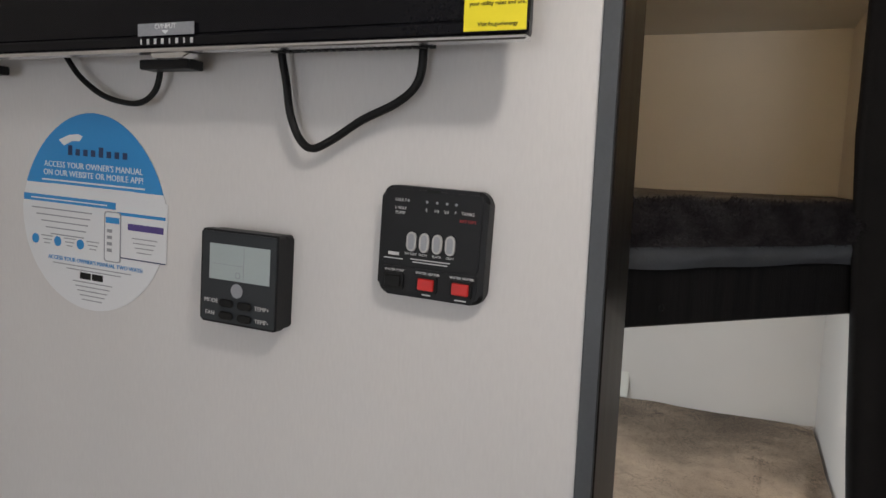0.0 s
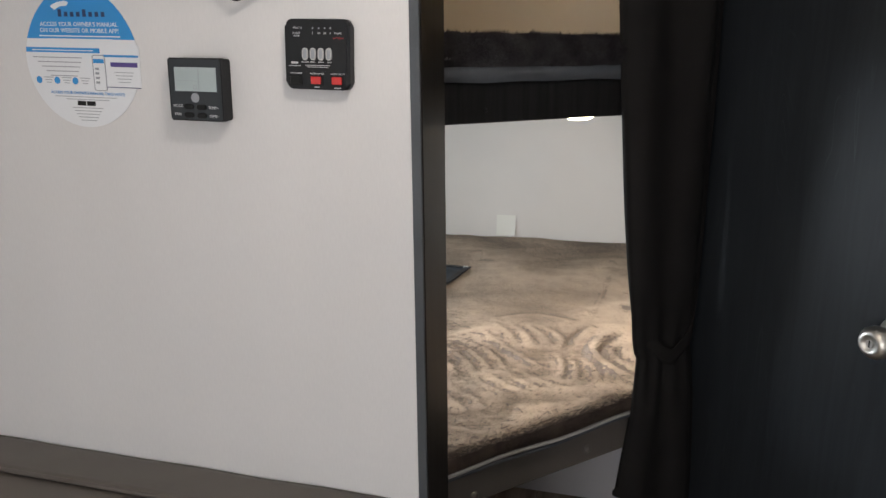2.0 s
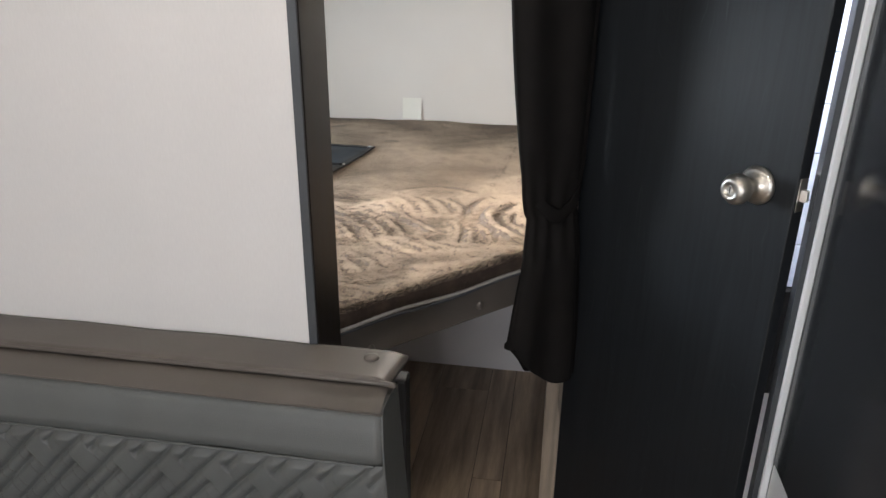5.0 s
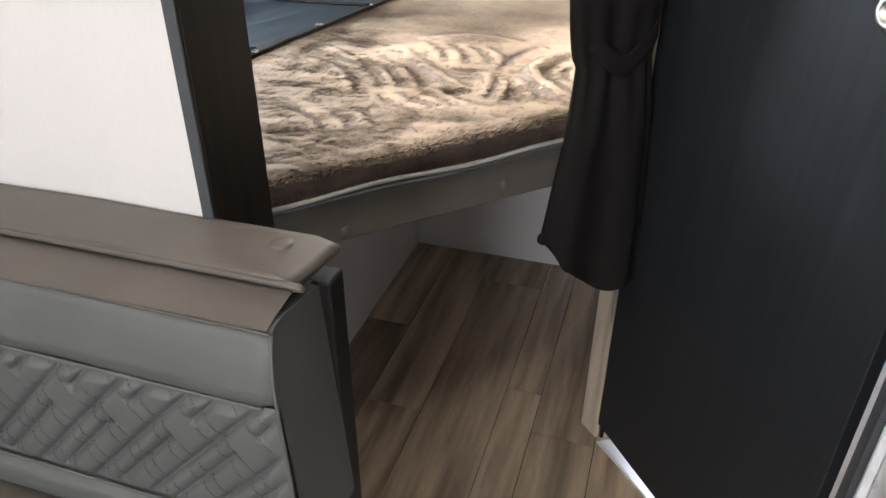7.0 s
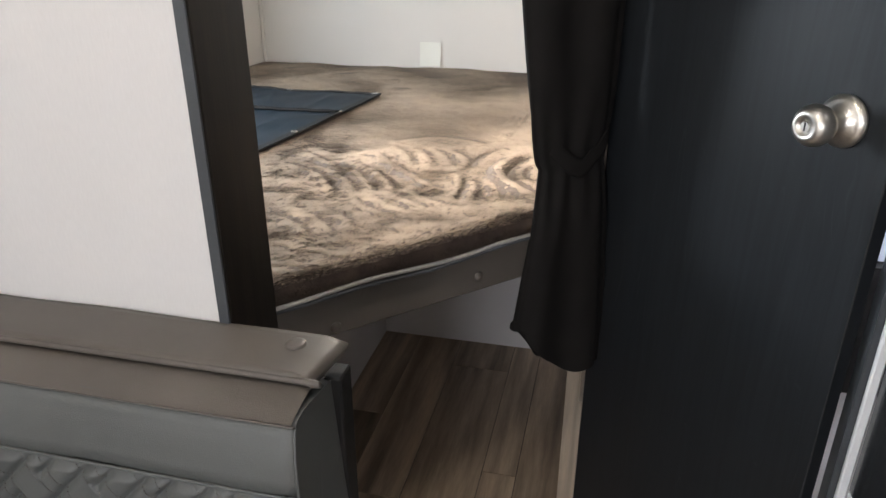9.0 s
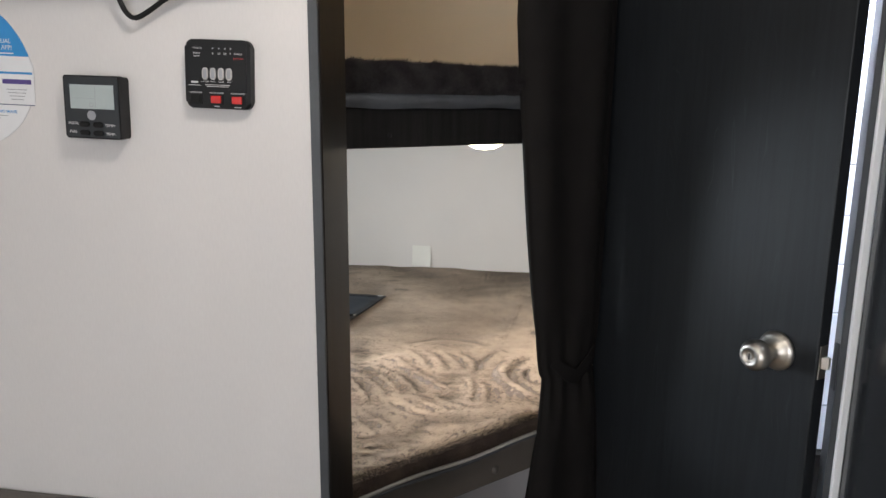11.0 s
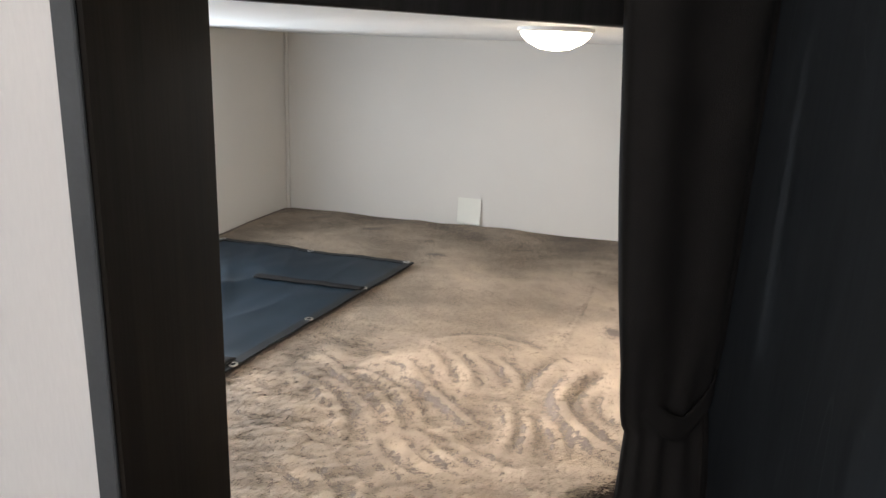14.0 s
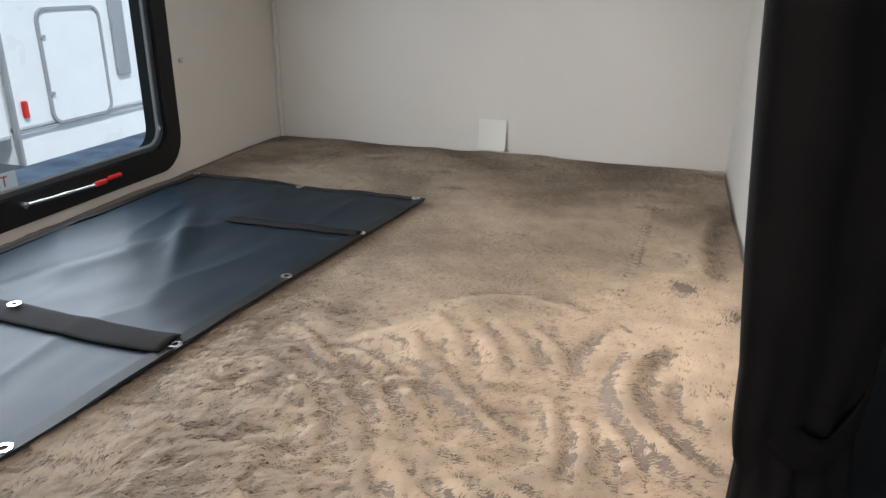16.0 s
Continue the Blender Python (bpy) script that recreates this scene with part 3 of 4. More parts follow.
cord("power_cord", "black power cord looping below the television", [(-0.241, -0.020, 1.672), (-0.239, -0.018, 1.655), (-0.236, -0.016, 1.635), (-0.233, -0.015, 1.613), (-0.225, -0.014, 1.594), (-0.213, -0.014, 1.586), (-0.195, -0.014, 1.593), (-0.169, -0.015, 1.608), (-0.141, -0.016, 1.620), (-0.125, -0.017, 1.632), (-0.119, -0.019, 1.647), (-0.118, -0.021, 1.672)], 0.0032)
cord("antenna_cable", "thin black cable looping below the television", [(-0.480, -0.021, 1.672), (-0.471, -0.018, 1.661), (-0.457, -0.016, 1.644), (-0.434, -0.015, 1.629), (-0.411, -0.014, 1.622), (-0.388, -0.014, 1.621), (-0.369, -0.016, 1.631), (-0.361, -0.018, 1.650), (-0.359, -0.02, 1.668)], 0.0026)

st = thing("sticker", "egg-shaped blue and white manual sticker on the partition", "sticker", Matrix.Translation((-0.462, -0.0003, 1.5205)) @ FRONT @ Matrix.Rotation(radians(-2), 4, "Z"))
EGG = [(0.092 * math.cos(a) * (1 - 0.10 * max(0, math.sin(a))), 0.0925 * math.sin(a)) for a in [2 * math.pi * i / 72 for i in range(72)]]
part("sheet", prism(EGG, 0.0, 0.0006), PAPER, st)
part("blue_field", prism([p for p in EGG if p[1] >= 0.0165], 0.0007, 0.0009), BLUE, st, "blue upper field")
part("blue_band", box(-0.0905, 0.030, 0.006, 0.0125, 0.0007, 0.0009), BLUE, st, "blue band")
words("ACCESS YOUR OWNER'S MANUAL", 0.0080, PAPER, st, Matrix.Translation((0, 0.0425, 0.0011)))
words("ON OUR WEBSITE OR MOBILE APP!", 0.0080, PAPER, st, Matrix.Translation((0, 0.0345, 0.0011)))
words("ACCESS YOUR OWNER'S MANUAL TWO WAYS:", 0.0056, BLUE, st, Matrix.Translation((0.004, -0.047, 0.0009)))
bars(st, PAPER, [(0.0, 0.0275, 0.130, 0.0016), (0.0, 0.0235, 0.105, 0.0016), (-0.03, 0.009, 0.10, 0.0012)], 0.0010)
bars(st, NAVY, [(-0.028 + 0.0098 * i, 0.0555 + (0.0015 if i in (0, 4) else 0.0), 0.0055, 0.0092 if i in (0, 4) else 0.0060) for i in range(8)], 0.0010)
part("emblem", prism([(-0.043, 0.066), (-0.030, 0.071), (-0.018, 0.0725), (-0.012, 0.0705), (-0.016, 0.066), (-0.026, 0.0655), (-0.036, 0.061)], 0.0010, 0.0012), PAPER, st, "white emblem")
bars(st, GREYTRIM, [(-0.082 + 0.0425 + 0.002 * i, -0.0005 - 0.006 * i, 0.080 - 0.009 * i, 0.0011) for i in range(5)], 0.0007)
bars(st, GREYTRIM, [(0.0 + 0.003 * (i % 2), -0.052 - 0.0035 * i, 0.10 - 0.03 * i, 0.0009) for i in range(2)] + [(0.002, -0.0665 - 0.0042 * i, 0.05 - 0.006 * i, 0.0009) for i in range(5)], 0.0007)
bars(st, RUBBER, [(-0.007, -0.0605, 0.014, 0.0062), (0.0085, -0.0605, 0.014, 0.0062)], 0.0007)
for i in range(3):
    part("round_icon", lathe([(0, 0.0009), (0.0048, 0.0009), (0.0048, 0.0007)], 18), BLUE, st, turn=Matrix.Translation((-0.074 + 0.030 * i, -0.031, 0)))
    bars(st, GREYTRIM, [(-0.058 + 0.030 * i, -0.027 - 0.0035 * k, 0.016 - 0.004 * k, 0.0009) for k in range(3)], 0.0007)
card = part("page_picture", box(0.031, 0.092, -0.037, 0.0165, 0.0009, 0.0012, 0.0), PAPER, st, "small picture of a page")
bars(card, NAVY, [(0.061, -0.0375, 0.060, 0.001)], 0.0012)
bars(card, PURPLE, [(0.067, -0.008, 0.042, 0.006)], 0.0013)
bars(card, BLUE, [(0.061, 0.003, 0.058, 0.0028)], 0.0013)
bars(card, GREYTRIM, [(0.066, -0.018 - 0.0042 * k, 0.03 - 0.004 * k, 0.0008) for k in range(4)], 0.0013)
fone = part("phone_picture", prism([(x + 0.0275, y - 0.0195) for x, y in rounded(0.0195, 0.046, 0.003, 3)], 0.0013, 0.0016), PAPER, st, "small picture of a phone")
part("outline", ring([(x + 0.0275, y - 0.0195) for x, y in rounded(0.0205, 0.047, 0.003, 3)], [(x + 0.0275, y - 0.0195) for x, y in rounded(0.0185, 0.045, 0.0025, 3)], 0.0013, 0.0018), GREYTRIM, fone)
bars(fone, BLUE, [(0.0275, -0.004, 0.0165, 0.0055)], 0.0017)
bars(fone, GREYTRIM, [(0.024, -0.014 - 0.006 * k, 0.006, 0.003) for k in range(4)], 0.0017)

th = thing("thermostat", "black square thermostat with grey display on the partition", "thermostat", Matrix.Translation((-0.2755, 0, 1.4785)) @ FRONT @ Matrix.Rotation(radians(-1.6), 4, "Z"))
part("base", plate(0.0755, 0.0765, 0.003, 0.0005, 0.0105, 0.001), BLACKPLASTIC, th)
part("front", plate(0.077, 0.078, 0.003, 0.0115, 0.022, 0.001), BLACKPLASTIC, th)
part("face", plate(0.0735, 0.0745, 0.002, 0.0221, 0.0226), SLATEFACE, th, "dark slate face")
lcd = part("display", box(-0.029, 0.031, -0.002, 0.0275, 0.0227, 0.0231), LCD, th, "pale grey liquid-crystal display")
part("divider", box(0.0055, 0.0059, -0.001, 0.0265, 0.0232, 0.0233), GREYTRIM, lcd)
part("divider", box(-0.026, 0.0055, 0.0107, 0.0110, 0.0232, 0.0233), GREYTRIM, lcd)
part("segment", ring([(x, y + 0.003) for x, y in rounded(0.005, 0.0055, 0.002, 2)], [(x, y + 0.003) for x, y in rounded(0.0038, 0.0042, 0.0015, 2)], 0.0232, 0.0233), GREYTRIM, lcd)
part("round_emblem", lathe([(0, 0.0229), (0.0058, 0.0229), (0.006, 0.0226)], 24), GREYTRIM, th, "round grey emblem", turn=Matrix.Translation((-0.001, -0.010, 0)))
for x, y in ((-0.0105, -0.021), (0.0080, -0.0215), (-0.0105, -0.0315), (0.0080, -0.032)):
    part("button", prism([(px + x, py + y) for px, py in rounded(0.0145, 0.0068, 0.0033, 4)], 0.0227, 0.0250, 0.0008), RUBBER, th)
for txt, x, y in (("MODE", -0.0265, -0.0205), ("FAN", -0.0275, -0.031), ("TEMP+", 0.0245, -0.022), ("TEMP-", 0.0245, -0.0325)):
    words(txt, 0.0050, GREYTEXT, th, Matrix.Translation((x, y, 0.0229)))

mo = thing("monitor_panel", "black tank monitor panel with red switches", "control panel", Matrix.Translation((-0.1095, 0, 1.5190)) @ FRONT @ Matrix.Rotation(radians(-2), 4, "Z"))
part("case", plate(0.085, 0.082, 0.009, 0.0004, 0.0125, 0.0025), BLACKPLASTIC, mo)
part("upper_plate", plate(0.077, 0.056, 0.003, 0.0, 0.0006, 0.0002), BLACKPLASTIC, mo, turn=Matrix.Translation((-0.001, 0.0105, 0.0125)))
part("lower_plate", plate(0.077, 0.0185, 0.003, 0.0, 0.0006, 0.0002), BLACKPLASTIC, mo, turn=Matrix.Translation((-0.001, -0.0285, 0.0125)))
part("notch", box(-0.006, 0.005, 0.0372, 0.0398, 0.0126, 0.0133), RUBBER, mo)
for i in range(4):
    pl = part("pill_button", plate(0.0076, 0.0145, 0.0036, 0.0, 0.0018, 0.0006), PILL, mo, "pearl grey button", turn=Matrix.Translation((-0.0155 + 0.0103 * i, 0.0005, 0.0131)))
    part("groove", plate(0.0046, 0.0115, 0.0022, 0.0019, 0.0021), GREYTRIM, pl)
for i, (mat, what) in enumerate(((RUBBER, "black rocker switch"), (RED, "red rocker switch"), (RED, "red rocker switch"))):
    sw = part("switch", plate(0.0170, 0.0122, 0.0012, 0.0, 0.0016, 0.0004), RUBBER, mo, what, turn=Matrix.Translation((-0.0285 + 0.0272 * i, -0.0300, 0.0131)))
    part("rocker", prism([(-0.0066, -0.0044), (0.0066, -0.0044), (0.0066, 0.0044), (-0.0066, 0.0044)], 0.0016, 0.0034, 0.0007), mat, sw)
for txt, x, y in (("WATER PUMP", -0.0285, -0.0222), ("WATER HEATER", -0.0013, -0.0222), ("WATER HEATER", 0.0259, -0.0222)):
    words(txt, 0.0026, GREYTEXT, mo, Matrix.Translation((x, y, 0.0132)))
for txt, x, y in (("FAULT", -0.0265, 0.0305), ("2-WAY", -0.0265, 0.0245), ("PUMP", -0.0265, 0.0210), ("E", -0.0055, 0.0245), ("1/3", 0.0025, 0.0245), ("2/3", 0.0103, 0.0245), ("F", 0.0175, 0.0245), ("TANKS", 0.0270, 0.0245)):
    words(txt, 0.0032, GREYTEXT, mo, Matrix.Translation((x, y, 0.0132)))
words("BATTERY", 0.0032, REDTEXT, mo, Matrix.Translation((0.0275, 0.0190, 0.0132)))
for txt, x in (("BATTERY", -0.0160), ("FRESH", -0.0060), ("BLACK", 0.0050), ("GRAY", 0.0155)):
    words(txt, 0.0024, GREYTEXT, mo, Matrix.Translation((x, -0.0088, 0.0132)))
bars(mo, GREYTEXT, [(0.0, -0.0125, 0.032, 0.0007), (0.0, -0.0145, 0.028, 0.0007), (-0.0300, -0.0098, 0.009, 0.0024), (-0.0300, -0.0134, 0.016, 0.0007), (-0.0013, -0.0380, 0.007, 0.001), (0.0259, -0.0385, 0.009, 0.001)], 0.0131)
for i in range(5):
    part("lamp_dot", lathe([(0, 0.0005), (0.0009, 0.0004), (0.0011, 0)], 10), GREYTRIM, mo, turn=Matrix.Translation(((-0.0205, -0.0055, 0.0025, 0.0103, 0.0175)[i], 0.0305, 0.0131)))

# ---- dinette bench ----
dn = thing("dinette_bench", "dinette bench with quilted slate leatherette backrest against the partition", "bench")
part("end_board", box(-0.85, 0.151, -0.034, -0.004, 0.0, 0.893, 0.002), BLACKWOOD, dn, "black board behind the backrest")
PROFILE = [(-0.036, 0.893), (-0.060, 0.897), (-0.100, 0.902), (-0.114, 0.901), (-0.123, 0.893), (-0.130, 0.872), (-0.137, 0.832), (-0.132, 0.829), (-0.137, 0.676), (-0.142, 0.6735), (-0.150, 0.665), (-0.151, 0.640), (-0.143, 0.628), (-0.036, 0.626)]


def cushion(u, v):
    i = min(int(v * (len(PROFILE) - 1)), len(PROFILE) - 2)
    k = v * (len(PROFILE) - 1) - i
    y = PROFILE[i][0] * (1 - k) + PROFILE[i + 1][0] * k
    z = PROFILE[i][1] * (1 - k) + PROFILE[i + 1][1] * k
    x = -0.85 + (0.989 + 0.018 * min(1, max(0, (0.9 - z) / 0.26))) * u
    soft = max(0.0, (x - 0.130) / 0.012)
    y += 0.006 * soft ** 2 * (1 if y < -0.08 else 0) + 0.0012 * noise.noise((x * 14, z * 14, 3))
    z -= 0.004 * soft ** 2 * (1 if z > 0.88 else 0) - 0.002 * noise.noise((x * 7, y * 9, 8))
    return (x, y, z)


bm = sheet(cushion, 140, 39)
part("back_cushion", bm, SLATE, dn, "slate leatherette cushion", True)
bm = bmesh.new()
vs = [bm.verts.new((0.1395 + 0.018 * min(1, max(0, (0.9 - z) / 0.26)), y + 0.003, z - 0.002)) for y, z in PROFILE]
bm.faces.new(vs)
part("cushion_end", bm, SLATE, dn, "slate leatherette end panel")
bm = sheet(lambda u, v: (-0.85 + 0.987 * u, -0.037 - 0.084 * v, 0.8945 + 0.0095 * math.sin(min(1, v * 1.4) * 1.57) + 0.007 * math.exp(-((v - 0.35) / 0.28) ** 2) - 0.004 * max(0, v - 0.8) * 5), 60, 12)
part("cushion_top", bm, VINYL, dn, "grey-brown leatherette top", True)


QZ0, QZ1 = 0.676, 0.828


def quilt_point(x, z):
    """Padded relief: sewn grooves rising to one side, crossed by pairs of stitch lines."""
    p = (x - 0.95 * (z - 0.75) + 0.082) / 0.068
    s = (x + 0.8 * (z - 0.80) + 0.073) / 0.065
    col, seg = math.floor(p), math.floor(s)
    fp, fs = p - col, s - seg
    lines = [0.0, 1.0]
    if fs < 0.33 or (seg + 2 * col) % 3:
        lines.append(0.42)
    d = min(abs(fp - g) for g in lines) * 0.068 * 0.72
    puff = 0.0002 + 0.0078 * (1 - math.exp(-(d / 0.0040) ** 1.2))
    sewn = min(fs, abs(fs - 0.33), 1 - fs) * 0.065 * 0.78
    return puff - 0.0004 * math.exp(-(sewn / 0.0015) ** 2)


def quilt(u, v):
    z = QZ0 + (QZ1 - QZ0) * v
    x = -0.85 + (0.9885 + 0.018 * (0.9 - z) / 0.26) * u
    rim = min(1.0, min(v, 1 - v) * 12, (1 - u) * 60)
    return (x, -0.1335 - 0.004 * (1 - v) - quilt_point(x, z) * rim, z)


panel_ = part("quilted_panel", sheet(quilt, 560, 96), SLATE, dn, "quilted slate leatherette panel", True)
verts, faces = [], []
for n in range(-13, 5):
    for at in (n * 0.065 - 0.073, (n + 0.33) * 0.065 - 0.073):      # dashed stitch lines across the grooves
        for i in range(56):
            z = QZ0 + 0.004 + 0.0027 * i
            x = at - 0.8 * (z - 0.80)
            if z > QZ1 - 0.003 or not -0.84 < x < 0.138:
                continue
            v = (z - QZ0) / (QZ1 - QZ0)
            p = Vector(quilt((x + 0.85) / (0.9885 + 0.018 * (0.9 - z) / 0.26), v)) - Vector((0, 0.0011, 0))
            i0 = len(verts)
            dx, dz = 0.0006, -0.00075
            verts += [tuple(p + Vector(q)) for q in ((-dx, 0, -dz + 0.0005), (dx, 0, dz + 0.0005), (dx, 0, dz - 0.0005), (-dx, 0, -dz - 0.0005), (0, 0.0012, 0))]
            faces += [(i0, i0 + 1, i0 + 2, i0 + 3), (i0, i0 + 4, i0 + 1), (i0 + 1, i0 + 4, i0 + 2), (i0 + 2, i0 + 4, i0 + 3), (i0 + 3, i0 + 4, i0)]
me = bpy.data.meshes.new("stitching")
me.from_pydata(verts, [], faces)
me.materials.append(VINYL)
thread = new("stitching", me)
thread.parent = panel_
tagged(thread, "dashed dark stitching", kind="stuff")
for z, y in ((0.8290, -0.1375), (0.675, -0.1415)):
    part("seam", tube([(-0.85, y, z), (-0.3, y, z + 0.001), (0.08, y, z), (0.132, y + 0.001, z)], 0.0018, 6), SLATE, dn, smooth=True)
part("seam", tube([(-0.85, -0.121, 0.899), (-0.4, -0.121, 0.900), (0.09, -0.121, 0.898), (0.128, -0.120, 0.896)], 0.0012, 6), VINYL, dn, smooth=True)
part("corner_seam", tube([(0.139, -0.118, 0.895), (0.1425, -0.131, 0.85), (0.149, -0.137, 0.75), (0.1565, -0.147, 0.645)], 0.0018, 6), SLATE, dn, smooth=True)
flap = part("top_flap", sheet(lambda u, v: (-0.85 + (0.999 - 0.012 * v) * u, -0.002 - 0.071 * v, 0.9225 - 0.003 * v + 0.0016 * noise.noise((u * 9, v * 2, 4)) - 0.006 * max(0, u * 0.987 - 0.965) / 0.022), 90, 10), VINYL, dn, "grey-brown leatherette flap", True)
mod = flap.modifiers.new("thickness", "SOLIDIFY")
mod.thickness = 0.010
part("flap_edge", tube([(-0.85, -0.073, 0.914), (-0.35, -0.0735, 0.9145), (0.10, -0.073, 0.914), (0.1365, -0.0728, 0.9115)], 0.0036, 8), VINYL, flap, "rolled flap edge", True)
part("button", lathe([(0, 0.0022), (0.007, 0.0020), (0.0105, 0.0008), (0.0112, -0.001)], 18), VINYL, flap, smooth=True, turn=Matrix.Translation((0.101, -0.024, 0.9224)))
part("seat_cushion", box(-0.85, 0.140, -0.62, -0.138, 0.46, 0.640, 0.022, 4), VINYL, dn, "brown-grey leatherette seat", True)
part("seat_box", box(-0.85, 0.115, -0.60, -0.036, 0.0, 0.458, 0.003), BLACKWOOD, dn, "black bench box")

# ---- bathroom door and refrigerator ----
ang = math.atan2(FREE.y - HINGE.y, FREE.x - HINGE.x)
WID = (FREE - HINGE).length
door = thing("door_1", "black woodgrain bathroom door standing ajar", "", Matrix.Translation((*HINGE, 0)) @ Matrix.Rotation(ang, 4, "Z"), kind="structure")
leaf = part("leaf", box(0, WID, 0.0, 0.028, 0.064, 1.93, 0.0015), DOORWOOD, door)
kn = part("door_knob", lathe([(0, 0.0), (0.0335, 0.0), (0.0335, 0.003), (0.026, 0.009), (0.014, 0.012), (0.0125, 0.024), (0.0145, 0.030), (0.0225, 0.038), (0.0262, 0.048), (0.0255, 0.058), (0.019, 0.067), (0.011, 0.0690), (0.0105, 0.0665), (0, 0.0665)], 32), STEEL, door, "brushed nickel door knob", True, Matrix.Translation((0.461, -0.001, 1.088)) @ FRONT)
part("key_slot", box(-0.0012, 0.0012, -0.0055, 0.0055, 0.0666, 0.0675), RUBBER, kn)
part("key_core", lathe([(0, 0.0674), (0.006, 0.0674), (0.0065, 0.0666)], 18), STEEL, kn)
kb = part("door_knob", lathe([(0, 0.0), (0.031, 0.0), (0.024, 0.009), (0.0125, 0.014), (0.0135, 0.026), (0.024, 0.036), (0.0262, 0.048), (0.019, 0.065), (0, 0.067)], 28), STEEL, door, "brushed nickel door knob", True, Matrix.Translation((0.461, 0.029, 1.088)) @ Matrix.Rotation(radians(-90), 4, "X"))
lt = part("latch_plate", box(WID + 0.0002, WID + 0.0018, 0.005, 0.023, 1.060, 1.116, 0.0004), STEEL, door, "nickel latch plate")
part("latch_bolt", prism([(0, 0.008), (0.010, 0.014), (0.010, 0.019), (0, 0.020)], 1.078, 1.098, 0.001), STEEL, lt, turn=Matrix.Translation((WID + 0.002, 0, 0)))
for z0, z1 in ((0.352, 0.456), (1.060, 1.168), (1.72, 1.82)):
    hg = part("hinge", box(-0.004, 0.0015, -0.0022, 0.0006, z0, z1, 0.0004), STEEL, door, "thin nickel hinge")
    part("knuckle", lathe([(0, z0 + 0.002), (0.0032, z0 + 0.002), (0.0032, z1 - 0.002), (0, z1 - 0.002)], 10), STEEL, hg, turn=Matrix.Translation((-0.0045, -0.003, 0)))
part("strike_plate", box(0.7365, 0.7385, 0.288, 0.300, 1.055, 1.130, 0.0003), TRIM, None).name = "strike_plate"
tagged(bpy.data.objects["strike_plate"], "dark slotted strike plate on the jamb", "strike plate", kind="structure")

fr = thing("refrigerator", "glossy dark refrigerator beside the bathroom door", "refrigerator")
part("body", box(FRIDGE_X + 0.02, 1.30, -0.55, FRIDGE_Y, 0.60, 1.75, 0.004), BLACKPLASTIC, fr)
part("door_panel", box(FRIDGE_X, FRIDGE_X + 0.018, -0.55, FRIDGE_Y - 0.004, 0.602, 1.75, 0.003, 2), FRIDGE, fr, "glossy dark door panel")
cb = thing("refrigerator_cabinet", "white cabinet base under the refrigerator", "cabinet")
part("base", box(FRIDGE_X + 0.002, 1.30, -0.55, FRIDGE_Y, 0.0, 0.598, 0.002), WHITEGEL, cb)
part("corner_strip", box(FRIDGE_X - 0.010, FRIDGE_X + 0.003, FRIDGE_Y + 0.001, FRIDGE_Y + 0.010, 0.0, CEIL, 0.002), WHITEGEL, cb, "white corner moulding")

# ---- curtain ----
cur = thing("curtain", "black fabric curtain gathered by a tie-back", "curtain")
TIE = 0.935


def drape(s, z):
    """Left and right ends along the rail, and depth, of the gathered curtain at a height."""
    d = z - TIE
    if d >= 0:
        k = min(1.0, d / 0.70)
        return 0.383 - 0.100 * k ** 0.6, 0.530 + 0.010 * k ** 0.5, 0.017 + 0.006 * k
    k = min(1.0, -d / 0.32)
    return 0.383 - 0.050 * k, 0.530 + 0.028 * k ** 0.8, 0.018 + 0.008 * k


def cloth(u, v):
    a = 2 * math.pi * u
    z = 0.510 + (CEIL - 0.012 - 0.510) * v
    l, r, dep = drape(u, z)
    x, y = math.cos(a), math.sin(a)
    loose = min(1, abs(z - TIE) * 5)
    fold = 1 + (0.10 + 0.30 * loose) * math.sin(5 * a + 0.8 * math.sin(z * 2.3) + 1.2 * (z - TIE)) + 0.22 * math.sin(11 * a - z * 1.2) * math.exp(-((z - TIE) / 0.10) ** 2) + 0.08 * noise.noise((x * 3, y * 3, z * 6))
    low = max(0.0, 1 - (z - 0.510) / 0.13)
    lift = (0.125 * (max(0.0, 0.5 - 0.5 * x - 0.35) / 0.65) ** 2 + 0.030 * (0.5 - 0.5 * x)) * low + 0.004 * math.sin(6 * a) * low
    off = -0.024 + 0.010 * max(0, 1 - abs(z - TIE) / 0.10)
    return ((l + r) / 2 + (r - l) / 2 * x * (1 + 0.07 * (fold - 1)), off + dep * y * fold, z + lift)


bm = sheet(cloth, 160, 120)
bmesh.ops.remove_doubles(bm, verts=bm.verts, dist=1e-5)
part("cloth", bm, CURTAIN, cur, "black gathered cloth", True, RAILT)


def band(u, v):
    a = 2 * math.pi * u
    l, r, dep = drape(u, TIE)
    z = TIE - 0.020 + 0.036 * v + 0.058 * abs(math.cos(a)) ** 1.3
    return ((l + r) / 2 + ((r - l) / 2 + 0.006) * math.cos(a), -0.014 + (dep + 0.010) * math.sin(a) * (1 + 0.05 * math.sin(5 * a)), z + 0.003 * math.sin(4 * a))


bm = sheet(band, 72, 6)
bmesh.ops.remove_doubles(bm, verts=bm.verts, dist=1e-5)
tie = part("tie_back", bm, CURTAIN, cur, "black cloth tie-back", True, RAILT)
tie.modifiers.new("thickness", "SOLIDIFY").thickness = 0.002
rod = part("curtain_rod", tube([(-0.22, -0.022, CEIL - 0.011), (0.1, -0.022, CEIL - 0.011), (0.52, -0.022, CEIL - 0.011)], 0.006), BLACKPLASTIC, None, "", True, RAILT)
tagged(rod, "slim black curtain track on the ceiling", "curtain rod")

